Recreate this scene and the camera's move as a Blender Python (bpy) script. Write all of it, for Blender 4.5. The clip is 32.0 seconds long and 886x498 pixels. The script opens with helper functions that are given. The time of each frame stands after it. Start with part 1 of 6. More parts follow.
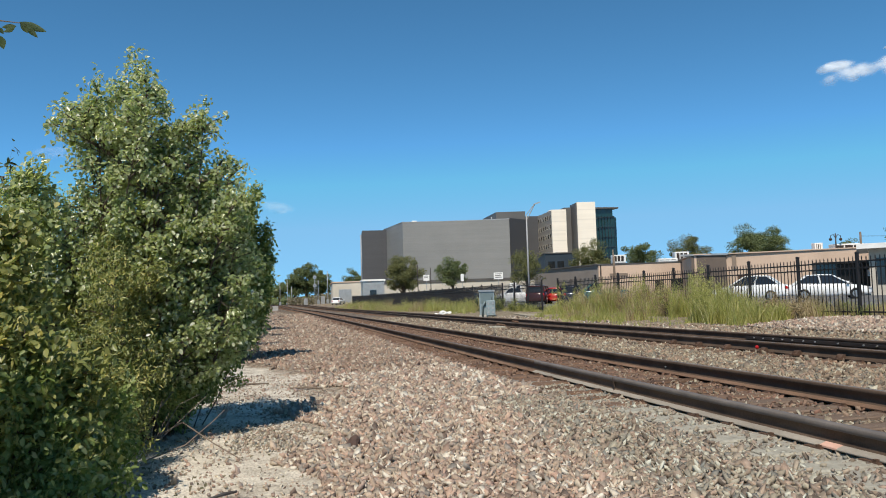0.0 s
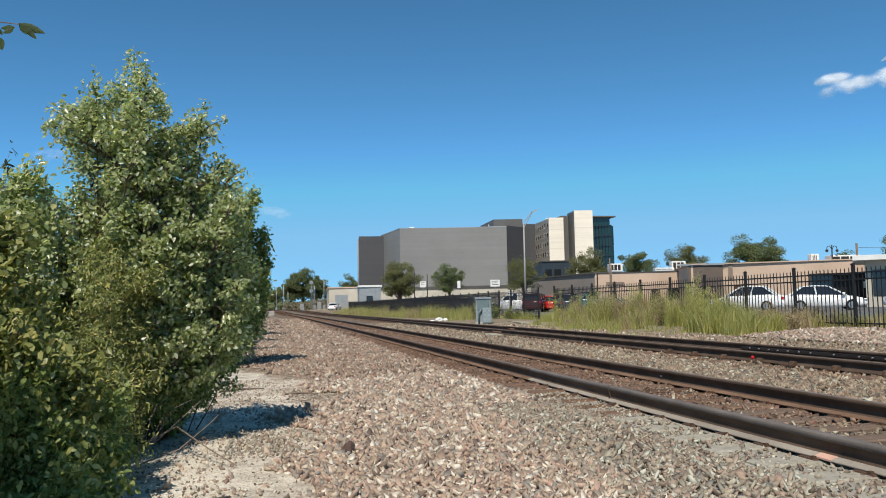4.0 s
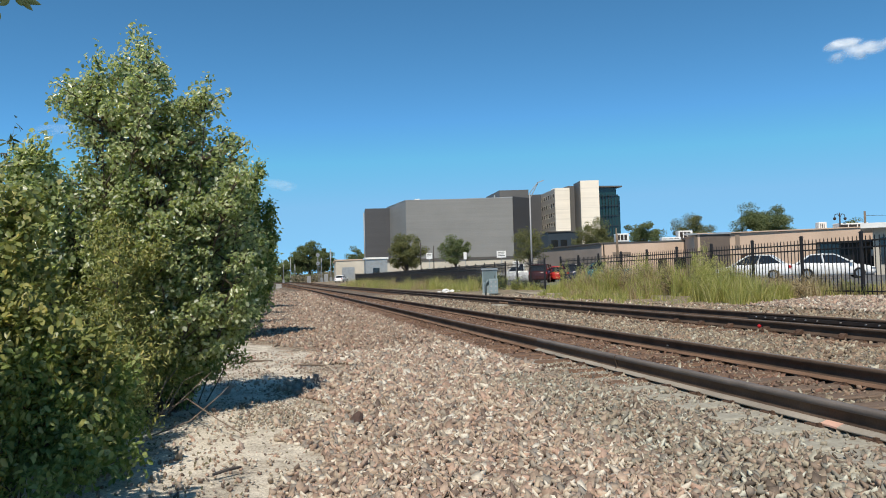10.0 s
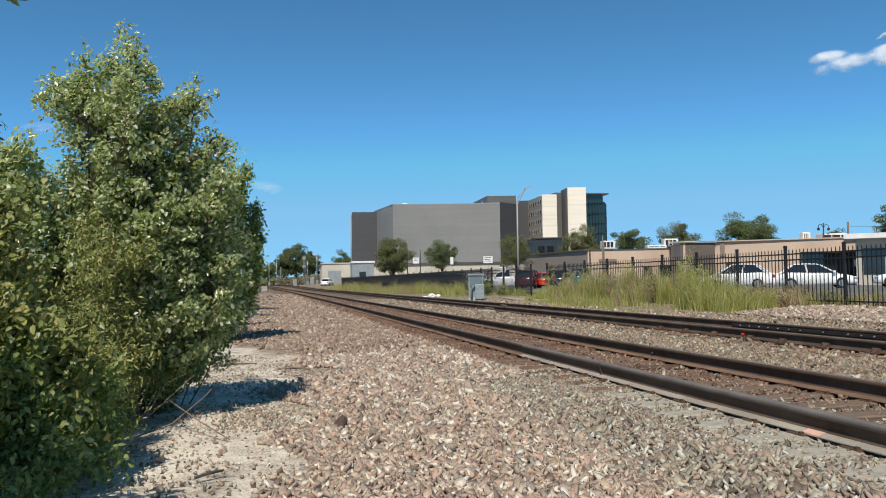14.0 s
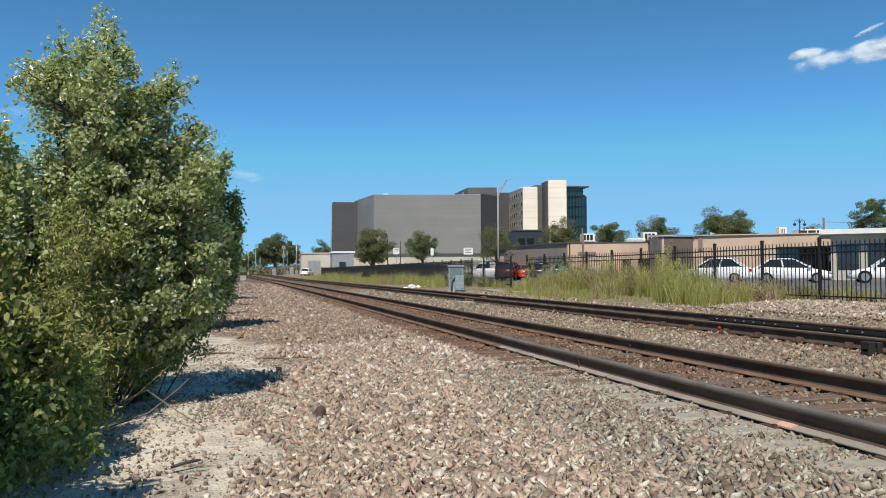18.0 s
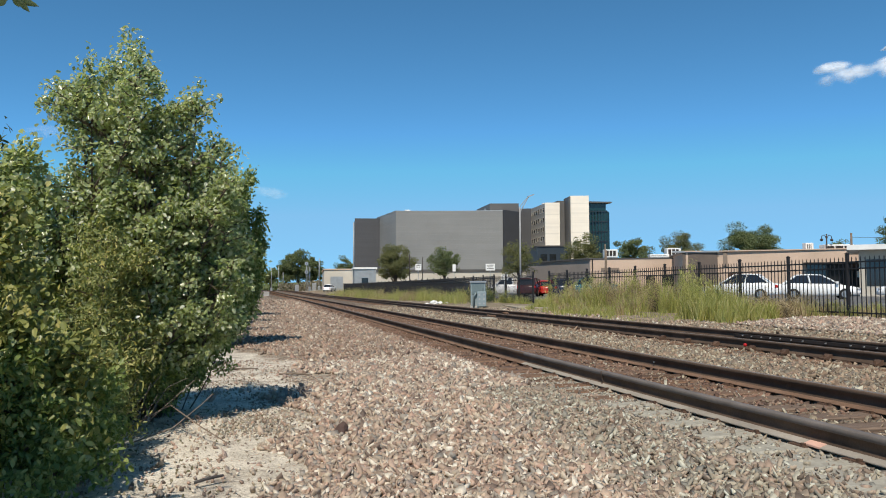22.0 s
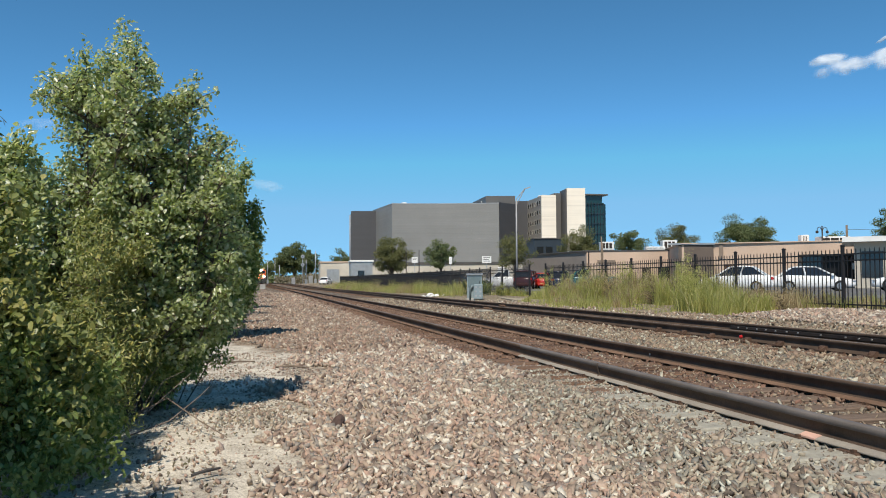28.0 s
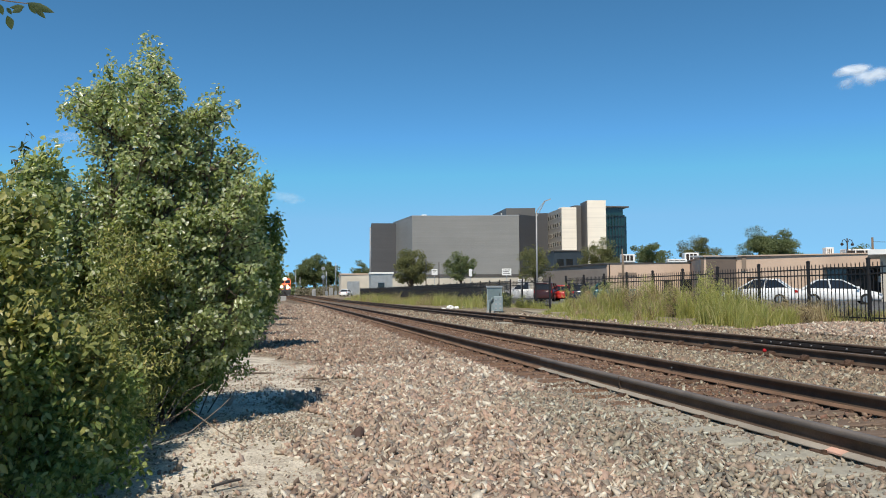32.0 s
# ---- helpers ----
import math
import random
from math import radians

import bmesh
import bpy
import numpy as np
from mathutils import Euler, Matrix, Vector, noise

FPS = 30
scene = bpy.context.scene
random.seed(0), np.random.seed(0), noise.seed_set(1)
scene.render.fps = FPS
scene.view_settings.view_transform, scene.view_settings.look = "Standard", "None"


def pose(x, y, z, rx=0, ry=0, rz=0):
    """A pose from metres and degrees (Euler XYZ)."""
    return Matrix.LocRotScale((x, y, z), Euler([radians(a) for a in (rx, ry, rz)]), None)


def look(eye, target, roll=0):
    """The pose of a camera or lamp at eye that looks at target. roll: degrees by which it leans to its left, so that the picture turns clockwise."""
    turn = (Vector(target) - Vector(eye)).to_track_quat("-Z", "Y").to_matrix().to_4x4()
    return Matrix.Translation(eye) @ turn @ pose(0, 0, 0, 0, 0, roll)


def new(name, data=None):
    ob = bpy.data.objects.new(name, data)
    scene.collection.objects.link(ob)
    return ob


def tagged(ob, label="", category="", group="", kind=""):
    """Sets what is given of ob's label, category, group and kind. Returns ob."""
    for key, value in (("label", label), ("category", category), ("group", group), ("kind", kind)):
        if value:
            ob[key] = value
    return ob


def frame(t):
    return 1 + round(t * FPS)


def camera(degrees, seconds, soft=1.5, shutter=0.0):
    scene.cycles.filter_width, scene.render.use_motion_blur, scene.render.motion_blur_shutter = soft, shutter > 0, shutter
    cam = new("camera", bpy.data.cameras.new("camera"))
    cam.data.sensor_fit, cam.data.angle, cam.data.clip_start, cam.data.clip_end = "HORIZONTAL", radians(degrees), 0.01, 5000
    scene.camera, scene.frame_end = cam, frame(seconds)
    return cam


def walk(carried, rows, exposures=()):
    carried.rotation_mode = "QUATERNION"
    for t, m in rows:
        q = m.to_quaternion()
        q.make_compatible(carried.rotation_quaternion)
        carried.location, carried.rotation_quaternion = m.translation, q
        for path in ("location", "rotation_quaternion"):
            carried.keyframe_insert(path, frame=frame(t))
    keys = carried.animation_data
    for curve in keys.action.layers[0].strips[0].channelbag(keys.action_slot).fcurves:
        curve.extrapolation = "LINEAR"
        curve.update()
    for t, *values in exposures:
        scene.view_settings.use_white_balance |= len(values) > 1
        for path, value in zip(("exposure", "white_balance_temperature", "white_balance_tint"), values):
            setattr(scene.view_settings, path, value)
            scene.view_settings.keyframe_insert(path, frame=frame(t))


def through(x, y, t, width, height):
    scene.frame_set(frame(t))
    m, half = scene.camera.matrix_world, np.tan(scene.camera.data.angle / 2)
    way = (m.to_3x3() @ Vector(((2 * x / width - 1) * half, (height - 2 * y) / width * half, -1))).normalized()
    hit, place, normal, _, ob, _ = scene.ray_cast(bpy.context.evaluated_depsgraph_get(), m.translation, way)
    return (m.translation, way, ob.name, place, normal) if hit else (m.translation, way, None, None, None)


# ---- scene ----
# camera: stands on the shoulder beside the track, only turns
LENS = 60.30
EYE = (0.0, 0.0, 1.10)
cam = camera(LENS, 32.0, soft=1.0)
TURNS = (
    (0.0, 93.746, 1.735, -12.809),
    (0.5, 94.015, 1.593, -12.747),
    (1.0, 94.251, 1.381, -13.043),
    (1.5, 93.999, 1.056, -13.568),
    (2.0, 94.270, 0.717, -13.779),
    (2.5, 94.299, 0.809, -13.661),
    (3.0, 94.732, 0.826, -13.561),
    (3.5, 94.424, 0.840, -13.303),
    (5.5, 94.055, 1.794, -12.762),
    (6.0, 94.046, 1.826, -12.796),
    (6.5, 94.442, 1.702, -12.818),
    (7.0, 93.919, 0.884, -12.666),
    (7.5, 93.193, 0.624, -12.317),
    (8.0, 92.628, 0.551, -11.990),
    (8.5, 92.480, 1.129, -11.686),
    (9.0, 92.368, 1.598, -11.725),
    (9.5, 92.220, 1.676, -12.112),
    (10.0, 92.117, 1.560, -12.591),
    (10.5, 92.174, 1.392, -12.868),
    (11.0, 92.287, 1.319, -13.111),
    (11.5, 92.485, 1.213, -13.312),
    (12.0, 92.635, 1.176, -13.485),
    (12.5, 92.660, 1.084, -13.589),
    (13.0, 92.695, 1.060, -13.644),
    (13.5, 92.611, 0.928, -13.648),
    (14.0, 92.454, 0.809, -13.615),
    (14.5, 92.284, 0.764, -13.540),
    (16.5, 91.809, 0.241, -14.705),
    (17.0, 91.747, 0.178, -14.961),
    (17.5, 91.744, 0.295, -15.080),
    (18.0, 91.774, 0.234, -15.111),
    (18.5, 91.870, 0.177, -15.119),
    (19.0, 92.012, 0.260, -15.104),
    (19.5, 92.196, -0.130, -14.938),
    (20.0, 92.399, -0.603, -14.497),
    (20.5, 92.571, -0.514, -14.016),
    (21.0, 92.680, -0.295, -13.628),
    (21.5, 92.820, 0.106, -13.452),
    (22.0, 92.982, 0.221, -13.458),
    (22.5, 93.188, 0.074, -13.579),
    (23.0, 93.352, 0.147, -13.678),
    (23.5, 93.417, 0.337, -13.782),
    (24.0, 93.418, 0.355, -13.835),
    (24.5, 93.378, 0.180, -13.840),
    (25.0, 93.270, -0.092, -13.840),
    (25.5, 93.095, -0.201, -13.815),
    (27.5, 92.430, 0.388, -13.746),
    (28.0, 92.424, 0.314, -13.725),
    (28.5, 92.493, 0.279, -13.659),
    (29.0, 92.567, 0.308, -13.635),
    (29.5, 92.605, 0.309, -13.643),
    (30.0, 92.517, 0.623, -13.592),
    (30.5, 92.446, 0.868, -12.949),
    (31.0, 92.620, 0.515, -12.304),
    (31.5, 92.974, 0.303, -11.984),
    (32.0, 93.346, 0.185, -12.234),
)
walk(cam, [(t, pose(*EYE, rx, ry, rz)) for t, rx, ry, rz in TURNS])

# ---- light ----
SUN_TO = Vector((-0.42, -0.907, 0.0)).normalized()
SUN_UP = 53.0
world = bpy.data.worlds.new("world")
scene.world = world
world.use_nodes = True
wn = world.node_tree
wn.nodes.clear()
sky = wn.nodes.new("ShaderNodeTexSky")
sky.sky_type = "NISHITA"
sky.sun_disc = False
sky.sun_elevation = radians(SUN_UP)
sky.sun_rotation = math.atan2(SUN_TO.x, SUN_TO.y)
sky.altitude, sky.air_density, sky.dust_density, sky.ozone_density = 200, 0.3, 0.0, 3.0
back = wn.nodes.new("ShaderNodeBackground")
back.inputs[1].default_value = 0.15
wout = wn.nodes.new("ShaderNodeOutputWorld")
tint = wn.nodes.new("ShaderNodeMix")
tint.data_type, tint.blend_type = "RGBA", "MULTIPLY"
tint.inputs[0].default_value = 1.0
tint.inputs[7].default_value = (0.95, 1.74, 1.67, 1)
wn.links.new(sky.outputs[0], tint.inputs[6])
haze = wn.nodes.new("ShaderNodeMix")          # blue haze low over the horizon
haze.data_type, haze.blend_type = "RGBA", "DARKEN"
haze.inputs[0].default_value = 0.88
haze.inputs[7].default_value = (1.55, 3.4, 5.3, 1)
wn.links.new(tint.outputs[2], haze.inputs[6])
wn.links.new(haze.outputs[2], back.inputs[0])
wn.links.new(back.outputs[0], wout.inputs[0])
sun_data = bpy.data.lights.new("sun", "SUN")
sun_data.energy, sun_data.angle, sun_data.color = 4.9, radians(0.53), (1.0, 0.92, 0.79)
sun_ob = new("sun", sun_data)
toward = (SUN_TO * math.cos(radians(SUN_UP))) + Vector((0, 0, math.sin(radians(SUN_UP))))
sun_ob.matrix_world = look(toward * 50, (0, 0, 0))
scene.view_settings.exposure = 0.0

# ---- materials ----
def shader(name, rough=0.8, metal=0.0, spec=0.3):
    m = bpy.data.materials.new(name)
    m.use_nodes = True
    b = m.node_tree.nodes["Principled BSDF"]
    b.inputs["Roughness"].default_value = rough
    b.inputs["Metallic"].default_value = metal
    b.inputs["Specular IOR Level"].default_value = spec
    return m, m.node_tree, b


def noise_node(nt, scale, detail=4.0, rough=0.55, vec=None):
    n = nt.nodes.new("ShaderNodeTexNoise")
    n.inputs["Scale"].default_value, n.inputs["Detail"].default_value = scale, detail
    n.inputs["Roughness"].default_value = rough
    if vec is not None:
        nt.links.new(vec, n.inputs["Vector"])
    return n.outputs["Fac"]


def ramp(nt, fac, stops):
    r = nt.nodes.new("ShaderNodeValToRGB")
    while len(r.color_ramp.elements) < len(stops):
        r.color_ramp.elements.new(0.5)
    for e, (at, c) in zip(r.color_ramp.elements, stops):
        e.position, e.color = at, (*c, 1)
    nt.links.new(fac, r.inputs[0])
    return r.outputs[0]


def mixed(nt, fac, a, b, how="MIX"):
    x = nt.nodes.new("ShaderNodeMix")
    x.data_type, x.blend_type = "RGBA", how
    if isinstance(fac, float):
        x.inputs[0].default_value = fac
    else:
        nt.links.new(fac, x.inputs[0])
    for k, v in ((6, a), (7, b)):
        if isinstance(v, tuple):
            x.inputs[k].default_value = (*v, 1)
        else:
            nt.links.new(v, x.inputs[k])
    return x.outputs[2]


def bump(nt, b, height, strength=0.4, dist=0.01):
    n = nt.nodes.new("ShaderNodeBump")
    n.inputs["Strength"].default_value, n.inputs["Distance"].default_value = strength, dist
    nt.links.new(height, n.inputs["Height"])
    nt.links.new(n.outputs[0], b.inputs["Normal"])


def place(nt):
    return nt.nodes.new("ShaderNodeNewGeometry").outputs["Position"]


def local(nt):
    return nt.nodes.new("ShaderNodeTexCoord").outputs["Object"]


def math_node(nt, how, a, b=0.0, clamp=False):
    n = nt.nodes.new("ShaderNodeMath")
    n.operation, n.use_clamp = how, clamp
    for k, v in ((0, a), (1, b)):
        if isinstance(v, (int, float)):
            n.inputs[k].default_value = v
        else:
            nt.links.new(v, n.inputs[k])
    return n.outputs[0]


def plain(name, col, rough=0.7, metal=0.0, vary=0.18, fine=40.0, coarse=1.5, bumpy=0.15, spec=0.3, objrand=0.0):
    """Two scales of variation round one colour."""
    m, nt, b = shader(name, rough, metal, spec)
    p = local(nt)
    lo, hi = tuple(c * (1 - vary) for c in col), tuple(min(1, c * (1 + vary)) for c in col)
    c = ramp(nt, noise_node(nt, coarse, 5, 0.6, p), [(0.3, lo), (0.7, hi)])
    g = ramp(nt, noise_node(nt, fine, 3, 0.6, p), [(0.25, (1 - vary,) * 3), (0.75, (1, 1, 1))])
    c = mixed(nt, 0.8, c, g, "MULTIPLY")
    if objrand:
        o = nt.nodes.new("ShaderNodeObjectInfo")
        c = mixed(nt, 0.9, c, ramp(nt, o.outputs["Random"], [(0, (1 - objrand,) * 3), (1, (1, 1, 1))]), "MULTIPLY")
    nt.links.new(c, b.inputs["Base Color"])
    if bumpy:
        bump(nt, b, noise_node(nt, fine, 3, 0.6, p), bumpy, 0.01)
    return m


def leafy(name, stops, rough=0.45, through=0.35, spec=0.5):
    """Leaf colours by island, with some light coming through."""
    m, nt, b = shader(name, rough, 0, spec)
    g = nt.nodes.new("ShaderNodeNewGeometry")
    c = ramp(nt, g.outputs["Random Per Island"], stops)
    c = mixed(nt, 0.7, c, ramp(nt, noise_node(nt, 1.1, 2, 0.5, g.outputs["Position"]), [(0.3, (0.86, 0.87, 0.85)), (0.7, (1, 1, 1))]), "MULTIPLY")
    nt.links.new(c, b.inputs["Base Color"])
    t = nt.nodes.new("ShaderNodeBsdfTranslucent")
    nt.links.new(mixed(nt, 1.0, c, (1.0, 1.0, 0.6), "MULTIPLY"), t.inputs[0])
    mx = nt.nodes.new("ShaderNodeMixShader")
    mx.inputs[0].default_value = through
    nt.links.new(b.outputs[0], mx.inputs[1])
    nt.links.new(t.outputs[0], mx.inputs[2])
    nt.links.new(mx.outputs[0], nt.nodes["Material Output"].inputs[0])
    return m


def stone_stops(tint):
    r, g, b = tint
    base = [(0.0, (0.14, 0.11, 0.095)), (0.14, (0.33, 0.24, 0.19)), (0.32, (0.41, 0.34, 0.27)), (0.48, (0.28, 0.26, 0.235)),
            (0.64, (0.47, 0.325, 0.26)), (0.84, (0.50, 0.43, 0.345)), (0.98, (0.70, 0.66, 0.58))]
    return [(a, (c[0] * r, c[1] * g, c[2] * b)) for a, c in base]


def make_stone(name, tint):
    m, nt, b = shader(name, 0.85, 0, 0.25)
    g = nt.nodes.new("ShaderNodeNewGeometry")
    c = ramp(nt, g.outputs["Random Per Island"], stone_stops(tint))
    n = noise_node(nt, 60, 4, 0.6, g.outputs["Position"])
    c = mixed(nt, 0.5, c, ramp(nt, n, [(0.3, (0.6, 0.6, 0.6)), (0.7, (1.1, 1.08, 1.05))]), "MULTIPLY")
    nt.links.new(c, b.inputs["Base Color"])
    bump(nt, b, n, 0.4, 0.006)
    return m


def make_ground(name, sand_edge, stone_tint=(0.84, 0.80, 0.72)):
    """Pale sand near the bushes, crushed stone towards the track, dry soil further off."""
    m, nt, b = shader(name, 0.9, 0, 0.2)
    p = place(nt)
    v = nt.nodes.new("ShaderNodeTexVoronoi")
    v.inputs["Scale"].default_value = 19
    nt.links.new(p, v.inputs["Vector"])
    hue = nt.nodes.new("ShaderNodeSeparateColor")
    nt.links.new(v.outputs["Color"], hue.inputs[0])
    stones = ramp(nt, hue.outputs[0], stone_stops(stone_tint))
    gap = ramp(nt, v.outputs["Distance"], [(0.25, (1, 1, 1)), (0.75, (0.42, 0.4, 0.38))])
    stones = mixed(nt, 0.85, stones, gap, "MULTIPLY")
    sand = ramp(nt, noise_node(nt, 2.2, 9, 0.78, p), [(0.34, (0.27, 0.235, 0.20)), (0.43, (0.50, 0.445, 0.365)), (0.52, (0.66, 0.595, 0.495)), (0.68, (0.80, 0.735, 0.625))])
    grit = ramp(nt, noise_node(nt, 55, 5, 0.75, p), [(0.36, (0.35, 0.32, 0.3)), (0.55, (1, 1, 1))])
    sand = mixed(nt, 0.8, sand, grit, "MULTIPLY")
    sep = nt.nodes.new("ShaderNodeSeparateXYZ")
    nt.links.new(p, sep.inputs[0])
    wob = math_node(nt, "MULTIPLY", math_node(nt, "SUBTRACT", noise_node(nt, 1.3, 5, 0.65, p), 0.5), 2.2)
    away = math_node(nt, "MULTIPLY", math_node(nt, "SUBTRACT", sep.outputs[1], 13.0), 0.16, True)
    side = math_node(nt, "ADD", math_node(nt, "ADD", sep.outputs[0], wob), math_node(nt, "MULTIPLY", away, 2.0))
    mask = math_node(nt, "MULTIPLY", math_node(nt, "SUBTRACT", side, sand_edge), 2.2, True)
    c = mixed(nt, mask, sand, stones)
    far = math_node(nt, "MULTIPLY", math_node(nt, "SUBTRACT", sep.outputs[0], 11.2), 0.6, True)
    soil = ramp(nt, noise_node(nt, 0.6, 7, 0.65, p), [(0.35, (0.16, 0.13, 0.08)), (0.5, (0.24, 0.21, 0.14)), (0.65, (0.13, 0.15, 0.05))])
    c = mixed(nt, far, c, mixed(nt, math_node(nt, "MULTIPLY", noise_node(nt, 0.9, 3, 0.6, p), 1.1, True), soil, stones))
    nt.links.new(c, b.inputs["Base Color"])
    h = math_node(nt, "ADD", math_node(nt, "MULTIPLY", math_node(nt, "SUBTRACT", 1.0, v.outputs["Distance"]), mask), math_node(nt, "MULTIPLY", noise_node(nt, 45, 4, 0.7, p), 0.35))
    bump(nt, b, h, 0.9, 0.03)
    return m


def make_wood(name, lo, hi, stretch=(1.0, 14.0, 14.0)):
    m, nt, b = shader(name, 0.9, 0, 0.2)
    mp = nt.nodes.new("ShaderNodeMapping")
    mp.inputs["Scale"].default_value = stretch
    nt.links.new(local(nt), mp.inputs[0])
    n = noise_node(nt, 2.5, 6, 0.7, mp.outputs[0])
    c = ramp(nt, n, [(0.25, lo), (0.7, hi)])
    o = nt.nodes.new("ShaderNodeObjectInfo")
    c = mixed(nt, 0.9, c, ramp(nt, o.outputs["Random"], [(0, (0.6, 0.55, 0.5)), (0.5, (1, 0.9, 0.8)), (1, (1, 1, 1))]), "MULTIPLY")
    nt.links.new(c, b.inputs["Base Color"])
    bump(nt, b, n, 0.6, 0.01)
    return m


def make_glass(name, col, rough=0.06):
    m, nt, b = shader(name, rough, 0, 0.8)
    p = local(nt)
    nt.links.new(ramp(nt, noise_node(nt, 0.8, 3, 0.5, p), [(0.3, tuple(c * 0.7 for c in col)), (0.7, col)]), b.inputs["Base Color"])
    return m


def make_panels(name, col, course, line=0.78):
    """Cladding in thin level courses, with weathering."""
    m, nt, b = shader(name, 0.55, 0.0, 0.4)
    p = place(nt)
    sep = nt.nodes.new("ShaderNodeSeparateXYZ")
    nt.links.new(p, sep.inputs[0])
    f = math_node(nt, "FRACT", math_node(nt, "DIVIDE", sep.outputs[2], course))
    seam = ramp(nt, f, [(0.0, (line,) * 3), (0.12, (1, 1, 1))])
    c = ramp(nt, noise_node(nt, 0.08, 6, 0.6, p), [(0.3, tuple(x * 0.92 for x in col)), (0.7, tuple(x * 1.06 for x in col))])
    mp = nt.nodes.new("ShaderNodeMapping")
    mp.inputs["Scale"].default_value = (0.03, 0.03, 1.0)
    nt.links.new(p, mp.inputs[0])
    c = mixed(nt, 0.5, c, ramp(nt, noise_node(nt, 1.2, 4, 0.6, mp.outputs[0]), [(0.35, (0.86, 0.86, 0.86)), (0.65, (1, 1, 1))]), "MULTIPLY")
    nt.links.new(mixed(nt, 1.0, c, seam, "MULTIPLY"), b.inputs["Base Color"])
    bump(nt, b, f, 0.3, 0.05)
    return m


def glow(name, col, power):
    m, nt, b = shader(name, 0.3)
    b.inputs["Base Color"].default_value = (*col, 1)
    b.inputs["Emission Color"].default_value = (*col, 1)
    b.inputs["Emission Strength"].default_value = power
    return m


M_GROUND = make_ground("shoulder_ground", 0.40)
M_BALLAST = make_ground("ballast_bed", -50.0, (0.52, 0.49, 0.44))
M_BED = plain("rusty_track_bed", (0.125, 0.08, 0.06), 0.95, 0, 0.45, 28, 1.3, 0.7)
M_STONE = make_stone("crushed_stone", (1.0, 0.98, 0.95))
# darker, browner tint of the crushed stone for the farther shoulder
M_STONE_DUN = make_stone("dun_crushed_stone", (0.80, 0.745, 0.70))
M_STONE_GREY = make_stone("grey_crushed_stone", (0.70, 0.69, 0.62))
M_STONE_BLUE = make_stone("blue_grey_crushed_stone", (0.80, 0.84, 0.81))
M_STONE_RUST = make_stone("rust_stained_stone", (0.50, 0.40, 0.36))
M_TIE = make_wood("weathered_tie", (0.065, 0.040, 0.028), (0.23, 0.15, 0.105))
def make_dusty_tie(name):
    """Brown wood whose outer end is covered with pale stone dust."""
    m, nt, b = shader(name, 0.92, 0, 0.2)
    p = local(nt)
    mp = nt.nodes.new("ShaderNodeMapping")
    mp.inputs["Scale"].default_value = (1.0, 14.0, 14.0)
    nt.links.new(p, mp.inputs[0])
    n = noise_node(nt, 2.5, 6, 0.7, mp.outputs[0])
    wood = ramp(nt, n, [(0.25, (0.07, 0.046, 0.034)), (0.7, (0.22, 0.16, 0.12))])
    dust = ramp(nt, noise_node(nt, 14, 6, 0.7, p), [(0.3, (0.25, 0.23, 0.19)), (0.7, (0.41, 0.385, 0.32))])
    sep = nt.nodes.new("ShaderNodeSeparateXYZ")
    nt.links.new(p, sep.inputs[0])
    edge = math_node(nt, "ADD", math_node(nt, "MULTIPLY", sep.outputs[0], -1.0), math_node(nt, "MULTIPLY", noise_node(nt, 7, 5, 0.7, p), 0.9))
    mask = math_node(nt, "MULTIPLY", math_node(nt, "SUBTRACT", edge, 1.0), 3.5, True)
    nt.links.new(mixed(nt, mask, wood, dust), b.inputs["Base Color"])
    bump(nt, b, n, 0.6, 0.01)
    return m


M_TIE_END = make_dusty_tie("dusty_ended_tie")
M_TIE_DUSTY = make_wood("dusty_tie", (0.24, 0.22, 0.18), (0.40, 0.375, 0.31))
M_RAIL = plain("rail_steel", (0.115, 0.078, 0.056), 0.85, 0.0, 0.35, 60, 2, 0.2, 0.2)
M_RAILTOP = plain("rail_head_steel", (0.165, 0.142, 0.128), 0.75, 0.0, 0.2, 80, 3, 0.08, 0.25)
M_FOOT = plain("dusty_rail_foot", (0.40, 0.35, 0.29), 0.9, 0.0, 0.22, 40, 1.2, 0.25)
M_FOOT_RUST = plain("rusty_rail_foot", (0.24, 0.145, 0.095), 0.9, 0.0, 0.3, 40, 1.2, 0.25)
M_DUST = plain("pale_ballast_dust", (0.36, 0.335, 0.285), 0.95, 0, 0.22, 55, 3.0, 0.7)
M_RUST = plain("rusty_iron", (0.115, 0.068, 0.046), 0.85, 0.1, 0.35, 50, 3, 0.3)
M_DARKIRON = plain("dark_iron", (0.05, 0.04, 0.035), 0.6, 0.3, 0.3, 50, 3, 0.2)
M_FENCE = plain("black_fence_paint", (0.017, 0.015, 0.016), 0.6, 0.0, 0.2, 60, 2, 0.05, 0.4)
# palest stops paint white glints as well as the poplar's pale undersides
M_LEAF = leafy("poplar_leaf", [(0.0, (0.26, 0.32, 0.15)), (0.3, (0.395, 0.465, 0.23)), (0.6, (0.50, 0.56, 0.30)), (0.8, (0.62, 0.66, 0.40)), (0.92, (0.78, 0.80, 0.62)), (1.0, (0.88, 0.89, 0.82))], 0.28, 0.62, 0.9)
# last stop is a glint painted into the leaf colour
M_LEAF_BACK = leafy("dark_bush_leaf", [(0.0, (0.14, 0.20, 0.055)), (0.5, (0.25, 0.32, 0.10)), (0.85, (0.38, 0.43, 0.165)), (1.0, (0.50, 0.54, 0.30))], 0.45, 0.5)
